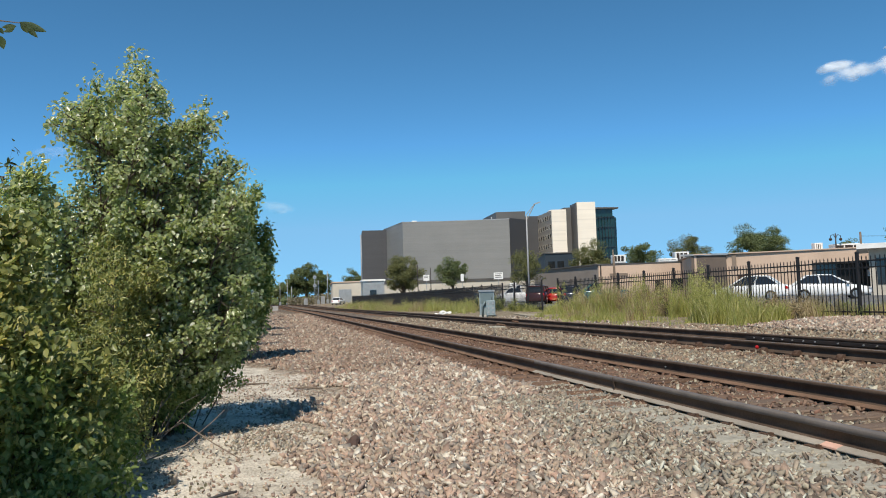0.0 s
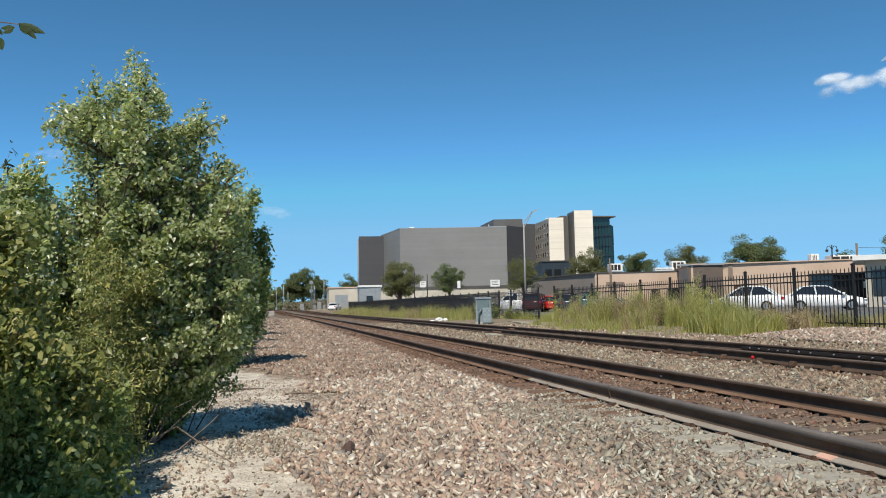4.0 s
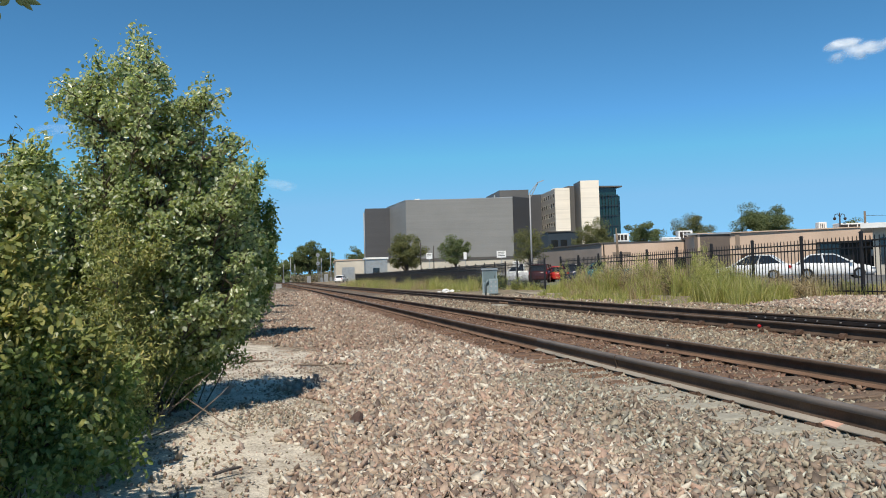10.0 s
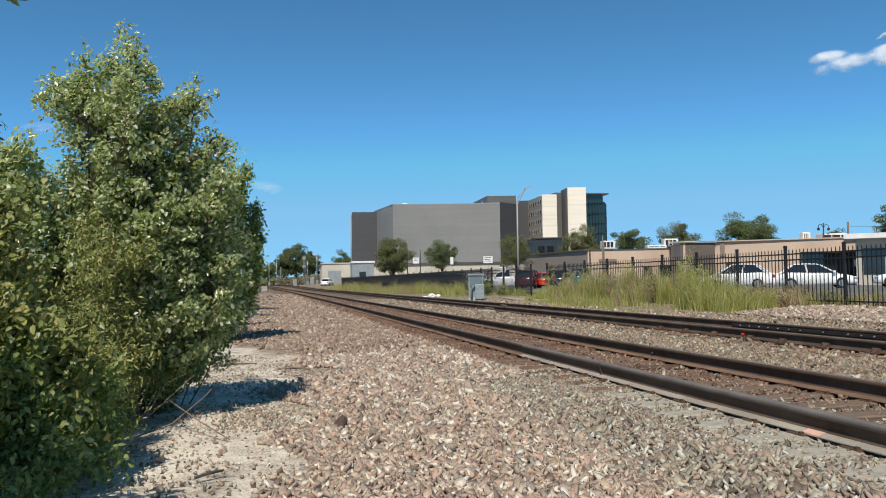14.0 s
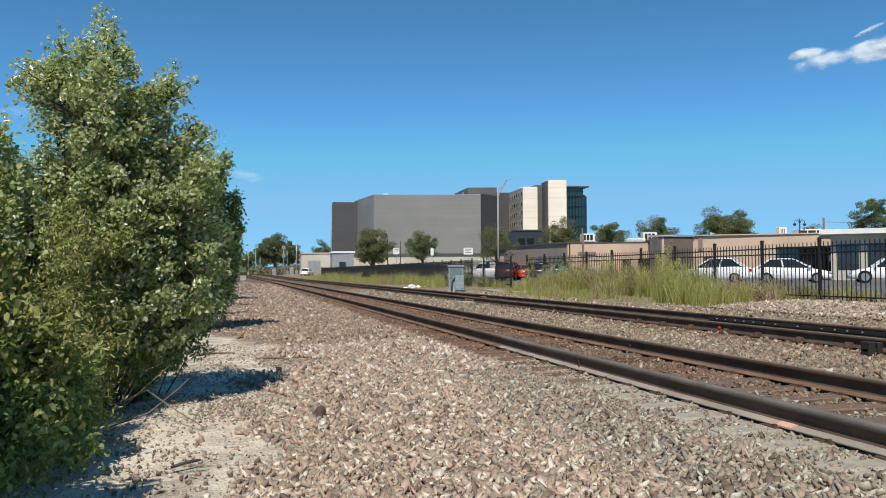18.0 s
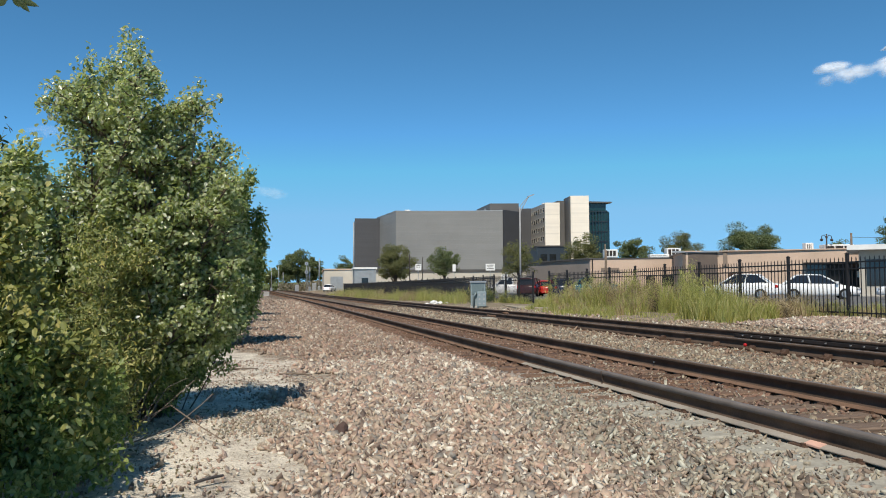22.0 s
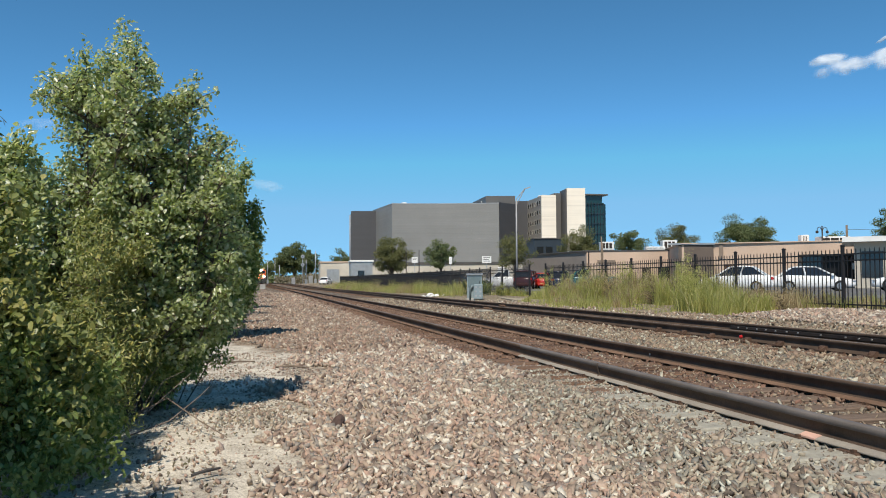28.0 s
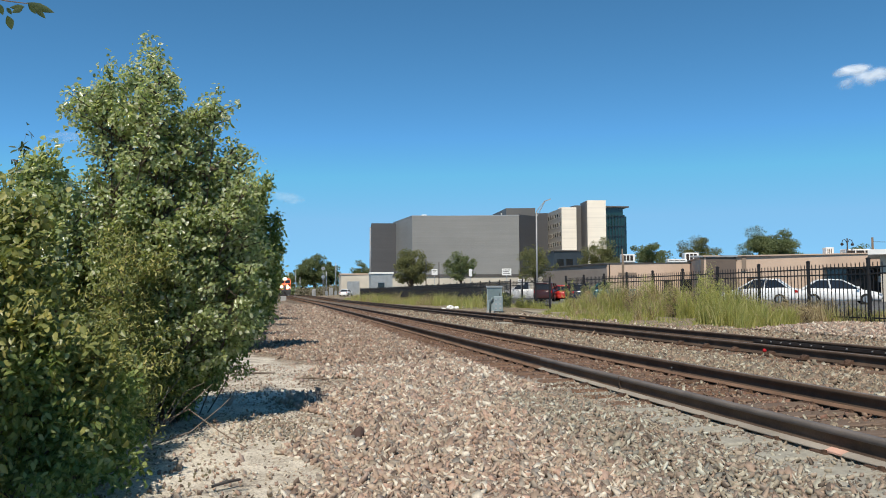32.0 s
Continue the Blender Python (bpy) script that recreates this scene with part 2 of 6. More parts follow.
M_LEAF_YEL = leafy("yellowing_leaf", [(0.0, (0.12, 0.155, 0.05)), (0.45, (0.25, 0.28, 0.09)), (0.8, (0.39, 0.39, 0.14)), (0.95, (0.52, 0.47, 0.19)), (1.0, (0.56, 0.48, 0.12))], 0.4, 0.45)
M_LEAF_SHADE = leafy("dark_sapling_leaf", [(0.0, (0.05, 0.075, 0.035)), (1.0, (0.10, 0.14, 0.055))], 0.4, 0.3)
M_LEAF_FAR = leafy("far_tree_leaf", [(0.0, (0.13, 0.165, 0.07)), (1.0, (0.20, 0.235, 0.105))], 0.7, 0.45)
M_LEAF_OLIVE = leafy("olive_tree_leaf", [(0.0, (0.145, 0.155, 0.06)), (1.0, (0.215, 0.215, 0.09))], 0.7, 0.45)
M_GRASS = leafy("tall_grass", [(0.0, (0.27, 0.30, 0.08)), (0.5, (0.45, 0.45, 0.14)), (0.85, (0.58, 0.54, 0.22)), (1.0, (0.62, 0.54, 0.30))], 0.6, 0.45)
M_SCRUB = leafy("brown_scrub_leaf", [(0.0, (0.13, 0.12, 0.07)), (0.6, (0.20, 0.17, 0.11)), (1.0, (0.30, 0.26, 0.19))], 0.8, 0.3)
M_STRAW = leafy("dry_grass", [(0.0, (0.24, 0.17, 0.09)), (0.6, (0.45, 0.35, 0.20)), (1.0, (0.60, 0.50, 0.31))], 0.8, 0.3)
M_BARK = plain("bark", (0.13, 0.10, 0.075), 0.9, 0, 0.35, 25, 3, 0.5)
M_TWIG = plain("dead_twig", (0.20, 0.155, 0.12), 0.9, 0, 0.3, 40, 3, 0.4)
M_CLAD = make_panels("grey_cladding", (0.235, 0.235, 0.228), 0.62)
M_CLAD_DARK = make_panels("dark_grey_cladding", (0.075, 0.075, 0.08), 0.62)
M_CLAD_BROWN = make_panels("brown_grey_cladding", (0.12, 0.115, 0.11), 0.62)
M_CREAM = make_panels("cream_panel", (0.86, 0.78, 0.66), 3.5, 0.86)
# darker copy of the cream panel, standing for weaker sun on the left wall
M_CREAM_SHADED = make_panels("shaded_cream_panel", (0.38, 0.35, 0.31), 3.5, 0.9)
M_TEALGLASS = make_glass("teal_glass", (0.010, 0.038, 0.036), 0.2)
M_DARKGLASS = make_glass("dark_glass", (0.02, 0.022, 0.025), 0.08)
M_NAVY = plain("navy_panel", (0.03, 0.042, 0.055), 0.5, 0, 0.15, 10, 0.5, 0.05)
M_BEIGE = plain("beige_render", (0.58, 0.43, 0.325), 0.9, 0, 0.12, 8, 0.25, 0.15)
M_TAUPE = plain("taupe_render", (0.27, 0.23, 0.20), 0.9, 0, 0.12, 8, 0.25, 0.15)
M_BROWNWALL = plain("grey_brown_wall", (0.15, 0.118, 0.098), 0.9, 0, 0.14, 10, 0.4, 0.2)
M_DULLBRICK = plain("brown_brick", (0.26, 0.20, 0.155), 0.9, 0, 0.15, 12, 0.3, 0.2)
M_ROOF = plain("roof_felt", (0.10, 0.095, 0.09), 0.9, 0, 0.2, 8, 0.3, 0.1)
M_PALE = plain("pale_render", (0.55, 0.50, 0.42), 0.9, 0, 0.12, 8, 0.25, 0.1)
M_WHITE = plain("white_paint", (0.78, 0.77, 0.74), 0.5, 0, 0.08, 20, 1, 0.05)
M_STEEL = plain("galvanised_steel", (0.42, 0.43, 0.43), 0.45, 0.6, 0.12, 30, 2, 0.05)
M_MAST = plain("grey_mast_paint", (0.34, 0.34, 0.34), 0.55, 0.2, 0.12, 30, 2, 0.05)
M_WOODPOLE = plain("pole_wood", (0.20, 0.15, 0.11), 0.9, 0, 0.3, 20, 2, 0.3)
M_CABINET = plain("blue_grey_cabinet", (0.27, 0.33, 0.35), 0.5, 0.1, 0.12, 20, 2, 0.08)
M_CABINET_DARK = plain("dark_cabinet", (0.16, 0.21, 0.22), 0.5, 0.1, 0.15, 20, 2, 0.08)
M_ASPHALT = plain("worn_asphalt", (0.15, 0.145, 0.14), 0.9, 0, 0.25, 60, 0.4, 0.4)
M_CONCRETE = plain("concrete", (0.42, 0.40, 0.37), 0.9, 0, 0.18, 30, 1.2, 0.25)
M_TYRE = plain("tyre_rubber", (0.02, 0.02, 0.02), 0.85, 0, 0.2, 60, 4, 0.1)
M_RIM = plain("alloy_rim", (0.45, 0.45, 0.46), 0.35, 0.8, 0.1, 30, 4, 0.02)
M_LAMP = glow("headlight_beam", (1.0, 0.97, 0.9), 60.0)
M_TAIL = plain("red_lens", (0.45, 0.02, 0.02), 0.25, 0, 0.1, 20, 3, 0.0)
M_ORANGE = plain("orange_paint", (0.66, 0.11, 0.03), 0.45, 0, 0.12, 10, 1, 0.05)
M_ORANGE_FADED = plain("faded_orange_paint", (0.60, 0.37, 0.29), 0.8, 0, 0.2, 20, 3, 0.1)
M_LOCOBLACK = plain("black_paint", (0.02, 0.02, 0.02), 0.6, 0, 0.2, 10, 1, 0.05)
M_DRYROCK = plain("dark_rock", (0.085, 0.075, 0.07), 0.9, 0, 0.3, 25, 4, 0.5)


def paint(name, col):
    return plain(name, col, 0.22, 0.0, 0.06, 20, 0.8, 0.0, 0.6)


# ---- mesh helpers ----
class Mesh:
    """Vertices and faces gathered before they become one mesh."""

    def __init__(self):
        self.v, self.f = [], []

    def box(self, x0, x1, y0, y1, z0, z1, cut=0.0):
        if cut:
            return self.loft([[(x0 + cut + a, y0 + a, z), (x1 - cut - a, y0 + a, z), (x1 - a, y0 + cut + a, z), (x1 - a, y1 - cut - a, z),
                               (x1 - cut - a, y1 - a, z), (x0 + cut + a, y1 - a, z), (x0 + a, y1 - cut - a, z), (x0 + a, y0 + cut + a, z)]
                              for a, b, z in ((cut * 0.7, 0, z0), (0, 0, z0 + cut), (0, 0, z1 - cut), (cut * 0.7, 0, z1))])
        n = len(self.v)
        self.v += [(x, y, z) for z in (z0, z1) for x, y in ((x0, y0), (x1, y0), (x1, y1), (x0, y1))]
        self.f += [tuple(n + i for i in q) for q in ((3, 2, 1, 0), (4, 5, 6, 7), (0, 1, 5, 4), (1, 2, 6, 5), (2, 3, 7, 6), (3, 0, 4, 7))]
        return self

    def loft(self, rings, caps=True):
        n, k = len(self.v), len(rings[0])
        for r in rings:
            self.v += [tuple(p) for p in r]
        for i in range(len(rings) - 1):
            a, b = n + i * k, n + (i + 1) * k
            self.f += [(a + j, a + (j + 1) % k, b + (j + 1) % k, b + j) for j in range(k)]
        if caps:
            self.f.append(tuple(n + j for j in reversed(range(k))))
            self.f.append(tuple(n + (len(rings) - 1) * k + j for j in range(k)))
        return self

    def tube(self, pts, radii, seg=6, caps=True):
        pts = [Vector(p) for p in pts]
        if not hasattr(radii, "__len__"):
            radii = [radii] * len(pts)
        rings, u = [], None
        for i, p in enumerate(pts):
            d = (pts[min(i + 1, len(pts) - 1)] - pts[max(i - 1, 0)]).normalized()
            if u is None:
                u = d.orthogonal().normalized()
            u = (u - d * u.dot(d)).normalized()
            w = d.cross(u)
            rings.append([p + (u * math.cos(a) + w * math.sin(a)) * radii[i] for a in (2 * math.pi * j / seg for j in range(seg))])
        return self.loft(rings, caps)

    def prism(self, outline, axis, a, b):
        """A flat outline (two numbers a corner) drawn out along an axis from a to b."""
        put = {"x": lambda q, s: (s, q[0], q[1]), "y": lambda q, s: (q[0], s, q[1]), "z": lambda q, s: (q[0], q[1], s)}[axis]
        return self.loft([[put(q, a) for q in outline], [put(q, b) for q in outline]])

    def ball(self, c, r, squash=1.0, rings=6, seg=8):
        return self.loft([[(c[0] + r * math.sin(t) * math.cos(a), c[1] + r * math.sin(t) * math.sin(a), c[2] - r * squash * math.cos(t))
                           for a in (2 * math.pi * j / seg for j in range(seg))] for t in (math.pi * (i + 0.25) / (rings + 0.5) for i in range(rings + 1))])

    def mesh(self, name, mat, smooth=False):
        me = bpy.data.meshes.new(name)
        me.from_pydata(self.v, [], self.f)
        for m in (mat if isinstance(mat, (list, tuple)) else [mat]):
            me.materials.append(m)
        b = bmesh.new()
        b.from_mesh(me)
        bmesh.ops.recalc_face_normals(b, faces=b.faces)
        b.to_mesh(me)
        b.free()
        if smooth:
            me.shade_smooth()
        me.update()
        return me


def part(name, shape, mat, parent, label="", smooth=False, at=None):
    """One mesh object, a part of parent."""
    data = shape.mesh(name, mat, smooth) if isinstance(shape, Mesh) else shape
    ob = new(name, data)
    ob.parent = parent
    if at is not None:
        ob.matrix_local = at
    return tagged(ob, label) if label else ob


def thing(name, label, category, at=None, group="", kind=""):
    ob = new(name)
    ob.empty_display_size = 0.2
    if at is not None:
        ob.matrix_world = at
    return tagged(ob, label, category, group, kind)


def solid(name, shape, mat, label, category, at=None, group="", kind="", smooth=False):
    ob = new(name, shape.mesh(name, mat, smooth) if isinstance(shape, Mesh) else shape)
    if at is not None:
        ob.matrix_world = at
    return tagged(ob, label, category, group, kind)


def raw_mesh(name, verts, faces, mat, smooth=False):
    """A large mesh from arrays whose faces all have as many corners."""
    verts, faces = np.asarray(verts, np.float32), np.asarray(faces, np.int32)
    me = bpy.data.meshes.new(name)
    k = faces.shape[1]
    me.vertices.add(len(verts))
    me.vertices.foreach_set("co", verts.ravel())
    me.loops.add(faces.size)
    me.loops.foreach_set("vertex_index", faces.ravel())
    me.polygons.add(len(faces))
    me.polygons.foreach_set("loop_start", np.arange(0, faces.size, k, dtype=np.int32))
    me.update(calc_edges=True)
    me.materials.append(mat)
    if smooth:
        me.shade_smooth()
    return me


def smoothstep(a, b, t):
    s = min(1.0, max(0.0, (t - a) / (b - a)))
    return s * s * (3 - 2 * s)


# ---- the lie of the land ----
def bend(y):
    """How far the tracks swing left by y."""
    return -2.75 * smoothstep(85, 195, y) - 0.0095 * max(0.0, y - 195) - 0.0004 * max(0.0, min(y, 330) - 215) ** 2


def rise(y):
    return 0.6 * smoothstep(100, 190, y)


N_TRACK, F_TRACK = 4.493, 9.234      # centre lines of the straight part
GAUGE = 1.505                        # between the middles of the two heads


def ground_z(x, y):
    prof = ((-60, -0.15), (0.6, -0.15), (1.9, -0.12), (3.0, -0.04), (11.0, -0.06), (12.2, 0.02), (14.2, 0.17), (16.5, 0.2), (18.5, 0.35), (60, 0.35))
    z = prof[0][1]
    for (a, za), (b, zb) in zip(prof, prof[1:]):
        if a <= x <= b:
            z = za + (zb - za) * (x - a) / (b - a)
    if x > 60:
        z = 0.35
    return z + rise(y)


def land():
    xs = [-2500, -600, -150, -60, -20, -8, -5] + [-3 + 0.2 * i for i in range(20)] + [1.25, 1.6, 1.9, 2.3, 2.7, 3.0, 4, 6, 8, 10, 11, 11.6, 12.2, 12.8, 13.5, 14.2, 15, 16.5, 17.5, 18.5, 25, 40, 60, 120, 300, 800, 2500]
    ys = [-1500, -300, -60, -15, -5, 0, 2] + [3 + 0.25 * i for i in range(45)] + [15 + i for i in range(30)] + [48, 55, 65, 75, 85, 95, 100, 110, 120, 130, 140, 150, 160, 170, 180, 190, 220, 300, 500, 900, 1600, 3500]
    v, nx = [], len(xs)
    for y in ys:
        for x in xs:
            bumps = 0.0
            if -3 < x < 3 and 2 < y < 46:
                bumps = 0.022 * (noise.noise((x * 0.9, y * 0.9, 0)) + 0.5 * noise.noise((x * 3, y * 3, 5)))
            v.append((x, y, ground_z(x, y) + bumps - (0.03 if 3.0 <= x <= 11.0 else 0)))
    f = [(j * nx + i, j * nx + i + 1, (j + 1) * nx + i + 1, (j + 1) * nx + i) for j in range(len(ys) - 1) for i in range(nx - 1)]
    me = raw_mesh("ground", v, f, M_GROUND, True)
    return tagged(new("ground", me), "pale sandy shoulder and dusty stony ground beside the tracks", "ground", kind="structure")


land()


def ribbon(name, mat, stations, x0, x1, ys, label, category, lift=0.0):
    """A strip of surface that follows the tracks."""
    v = [(x + bend(y), y, z + rise(y) + lift) for y in ys for x, z in stations]
    n = len(stations)
    f = [(j * n + i, j * n + i + 1, (j + 1) * n + i + 1, (j + 1) * n + i) for j in range(len(ys) - 1) for i in range(n - 1)]
    return tagged(new(name, raw_mesh(name, v, f, mat, True)), label, category, kind="structure")


PATH_YS = [-14, 0, 5, 8, 10.5, 20, 40, 60, 85] + [90 + 5 * i for i in range(23)] + [210, 240, 280, 330, 400, 520, 700, 900]
ribbon("ballast", M_BALLAST, [(1.6, -0.16), (2.4, -0.085), (2.95, -0.03), (3.3, -0.028), (5.7, -0.028), (6.2, -0.05), (7.4, -0.06), (7.9, -0.03), (10.5, -0.03), (11.3, -0.06), (12.6, -0.02)],
       0, 0, PATH_YS, "crushed pinkish grey stone ballast under two tracks", "ballast")

for bed_x, bed_y in ((N_TRACK, 6.5), (F_TRACK, 6.0)):
    ribbon("track_bed", M_BED, [(bed_x - 1.18, -0.024), (bed_x - 0.6, -0.020), (bed_x + 0.6, -0.020), (bed_x + 1.18, -0.024)], 0, 0, [bed_y] + PATH_YS[5:], "rust-brown fouled ballast between the ties", "track bed")

ribbon("dust_strip", M_DUST, [(2.9, -0.055), (3.1, -0.022), (3.62, -0.012), (3.84, -0.02)], 0, 0, [2.6, 4, 6, 8, 9.6], "fine pale stone dust packed beside the near rail", "stone dust")

# car park beyond the fence
lot = Mesh()
lot.loft([[(18.6, -30, z), (150, -30, z), (150, 99, z), (18.6, 99, z)] for z in (0.30, 0.362)])
solid("car_park", lot, M_ASPHALT, "grey asphalt car park behind the black fence", "car park", kind="structure")


# ---- railway ----
RAIL_RING = [(-0.070, 0.0), (0.070, 0.0), (0.070, 0.012), (0.013, 0.031), (0.0095, 0.110), (0.036, 0.124), (0.037, 0.157), (0.029, 0.167),
             (-0.029, 0.167), (-0.037, 0.157), (-0.036, 0.124), (-0.0095, 0.110), (-0.013, 0.031), (-0.070, 0.012)]
RAIL_Z, RAIL_H = 0.010, 0.167


def rail(parent, x):
    v, k = [], len(RAIL_RING)
    for y in PATH_YS:
        v += [(x + bend(y) + a, y, RAIL_Z + rise(y) + b) for a, b in RAIL_RING]
    f = [(i * k + j, i * k + (j + 1) % k, (i + 1) * k + (j + 1) % k, (i + 1) * k + j) for i in range(len(PATH_YS) - 1) for j in range(k)]
    me = raw_mesh("rail", v, f, M_RAIL)
    me.materials.append(M_RAILTOP)
    me.materials.append(M_FOOT)
    me.materials.append(M_FOOT_RUST)
    # near rail's head side is paler close by: worn steel plus painted sheen
    me.polygons.foreach_set("material_index", np.array([1 if j == 7 or (j in (8, 9) and x < 4 and i < 4) else 2 if j in (12, 13) and x < 4 and i < 4 else 3 if j in (12, 13) and x < 6 else 0 for i in range(len(PATH_YS) - 1) for j in range(k)], dtype=np.int32))
    ob = new("rail", me)
    ob.parent = parent
    return ob


def tie_mesh(seed, mat):
    r = random.Random(seed)
    rings = []
    for x in (-1.3, -1.27, -0.75, 0.0, 0.75, 1.27, 1.3):
        e = 0.012 if abs(x) == 1.3 else 0.0
        a, b, t = -0.115 + r.uniform(-0.008, 0.008) + e, 0.115 + r.uniform(-0.008, 0.008) - e, r.uniform(-0.006, 0.004) - e
        rings.append([(x, a, -0.17), (x, b, -0.17), (x, b, t - 0.012), (x, b - 0.015, t), (x, a + 0.015, t), (x, a, t - 0.012)])
    return Mesh().loft(rings).mesh("tie", mat)


def plate_shape(m=None, x=0.0, y=0.0, z=0.0, spikes=True):
    m = m or Mesh()
    m.loft([[(x - 0.105, y - 0.085, z - 0.01), (x + 0.105, y - 0.085, z - 0.01), (x + 0.105, y + 0.085, z - 0.01), (x - 0.105, y + 0.085, z - 0.01)],
            [(x - 0.10, y - 0.08, z + 0.009), (x + 0.10, y - 0.08, z + 0.009), (x + 0.10, y + 0.08, z + 0.009), (x - 0.10, y + 0.08, z + 0.009)]])
    if spikes:
        for sx, sy in ((-0.085, -0.05), (0.085, 0.05)):
            m.box(x + sx - 0.014, x + sx + 0.014, y + sy - 0.014, y + sy + 0.014, z + 0.008, z + 0.026)
    return m


def track(label, centre, near_ties, first, dusty_to):
    tr = thing("railway_track", label, "railway track", group="railway tracks")
    for s in (-1, 1):
        rail(tr, centre + s * GAUGE / 2)
    brown = [tie_mesh(i, M_TIE) for i in range(4)]
    dusty = [tie_mesh(i + 9, M_TIE_END) for i in range(3)]
    plate = plate_shape().mesh("tie_plate", M_RUST)
    r = random.Random(int(centre * 10))
    far, plates = Mesh(), Mesh()
    y, n = first, 0
    while y < 430:
        x, z = centre + bend(y), rise(y)
        if n < near_ties:
            ob = new("tie", r.choice(dusty if y < dusty_to else brown))
            ob.parent = tr
            ob.matrix_local = pose(x + r.uniform(-0.05, 0.05), y + r.uniform(-0.02, 0.02), z + r.uniform(-0.006, 0.004), 0, 0, r.uniform(-0.7, 0.7))
        else:
            far.box(x - 1.3, x + 1.3, y - 0.115, y + 0.115, z - 0.15, z)
        for s in (-1, 1):
            if n < 44 and y < 30:
                ob = new("tie_plate", plate)
                ob.parent = tr
                ob.matrix_local = pose(x + s * GAUGE / 2, y, z, 0, 0, r.uniform(-1, 1))
            elif y < 120:
                plate_shape(plates, x + s * GAUGE / 2, y, z, False)
        y += 0.51
        n += 1
    tagged(part("tie_row", far, M_TIE, tr), kind="stuff")
    tagged(part("tie_plate_row", plates, M_RUST, tr), kind="stuff")
    return tr


NEAR_TRACK = track("rusty steel track on weathered brown wooden ties", N_TRACK, 230, 1.6, 7.2)
FAR_TRACK = track("dark steel track with braces and bolts along its rails", F_TRACK, 150, 4.0, 0.0)

# a switch rail beside the further track, a painted mark and a weld on the nearer one
F1, F2 = F_TRACK - GAUGE / 2, F_TRACK + GAUGE / 2
v = []
sw_ys = [30.5, 36, 44, 54, 66, 80, 92]
for y in sw_ys:
    v += [(F2 - 0.13 - 0.011 * (y - 30.5) + a, y, RAIL_Z + b) for a, b in RAIL_RING]
k = len(RAIL_RING)
f = [(i * k + j, i * k + (j + 1) % k, (i + 1) * k + (j + 1) % k, (i + 1) * k + j) for i in range(len(sw_ys) - 1) for j in range(k)]
part("switch_rail", raw_mesh("switch_rail", v, f, M_RAIL), None, FAR_TRACK, "dark switch rail")
N1, N2 = N_TRACK - GAUGE / 2, N_TRACK + GAUGE / 2
part("paint_mark", Mesh().prism([(N1 - 0.0715, 0.012), (N1 - 0.0715, 0.0235), (N1 - 0.014, 0.0435), (N1 - 0.012, 0.038)], "y", 4.46, 4.62), M_ORANGE_FADED, NEAR_TRACK, "faded orange paint on the rail foot")
part("weld", Mesh().prism([(N1 - 0.042, 0.03), (N1 - 0.018, 0.05), (N1 - 0.039, 0.13), (N1 - 0.039, 0.170), (N1 - 0.030, 0.1785), (N1 + 0.030, 0.1785), (N1 + 0.04, 0.03)], "y", 7.91, 7.93), M_RAIL, NEAR_TRACK)
part("bond_pin", Mesh().tube([(N2 - 0.01, 9.5, 0.09), (N2 - 0.03, 9.5, 0.09)], 0.011, 6), M_STEEL, NEAR_TRACK)

# joint bars, braces and bolts on the further track
F1, F2 = F_TRACK - GAUGE / 2, F_TRACK + GAUGE / 2


def brace(parent, x, y):
    m = Mesh()
    m.prism([(x - 0.20, 0.005), (x - 0.05, 0.005), (x - 0.05, 0.085), (x - 0.08, 0.09), (x - 0.15, 0.035), (x - 0.20, 0.03)], "y", y - 0.06, y + 0.06)
    m.tube([(x - 0.15, y, 0.03), (x - 0.15, y, 0.075)], 0.018, 6)
    return part("rail_brace", m, M_RUST, parent, "rusty iron brace against the rail")


for gy in (9.0, 9.98, 10.96, 11.82, 12.9, 13.88, 14.86):
    brace(FAR_TRACK, F1, gy)
part("red_marker", Mesh().ball((F1 - 0.12, 11.96, 0.085), 0.034), M_TAIL, FAR_TRACK, "small bright red marker on the rail")
bar = Mesh().box(F2 - 0.05, F2 - 0.012, 6.6, 14.6, 0.05, 0.118, 0.006)
part("joint_bar", bar, M_DARKIRON, FAR_TRACK, "long dark bar bolted along the rail")
by = 6.8
rb = random.Random(4)
bolt_mesh = Mesh().tube([(0, 0, 0), (-0.025, 0, 0)], 0.014, 6).mesh("bolt", M_STEEL)
while by < 14.4:
    part("bolt", bolt_mesh, None, FAR_TRACK, at=pose(F2 - 0.05, by, 0.088))
    by += rb.choice((0.28, 0.30, 0.32, 0.30, 0.60))
# pale rust bars where the rail web looks lit: rust with light painted in
for jx, jy in ((F2, 30.5), (F1, 27.5)):
    m = Mesh()
    m.box(jx - 0.06, jx - 0.012, jy - 0.5, jy + 0.5, 0.035, 0.11, 0.01)
    for k in range(4):
        m.tube([(jx - 0.06, jy - 0.36 + 0.24 * k, 0.075), (jx - 0.095, jy - 0.36 + 0.24 * k, 0.075)], 0.02, 6)
    part("joint_bar", m, M_FOOT_RUST, FAR_TRACK, "rusty orange rail joint bar, paler to stand for lit web")
# pale block wedged by the rail, added for a light gravelly patch
m = Mesh().box(F1 - 0.62, F1 - 0.2, 26.3, 27.2, -0.06, 0.05, 0.03)
solid("timber_block", m, M_TIE_DUSTY, "pale block standing for a light gravelly patch beside the rail", "timber")
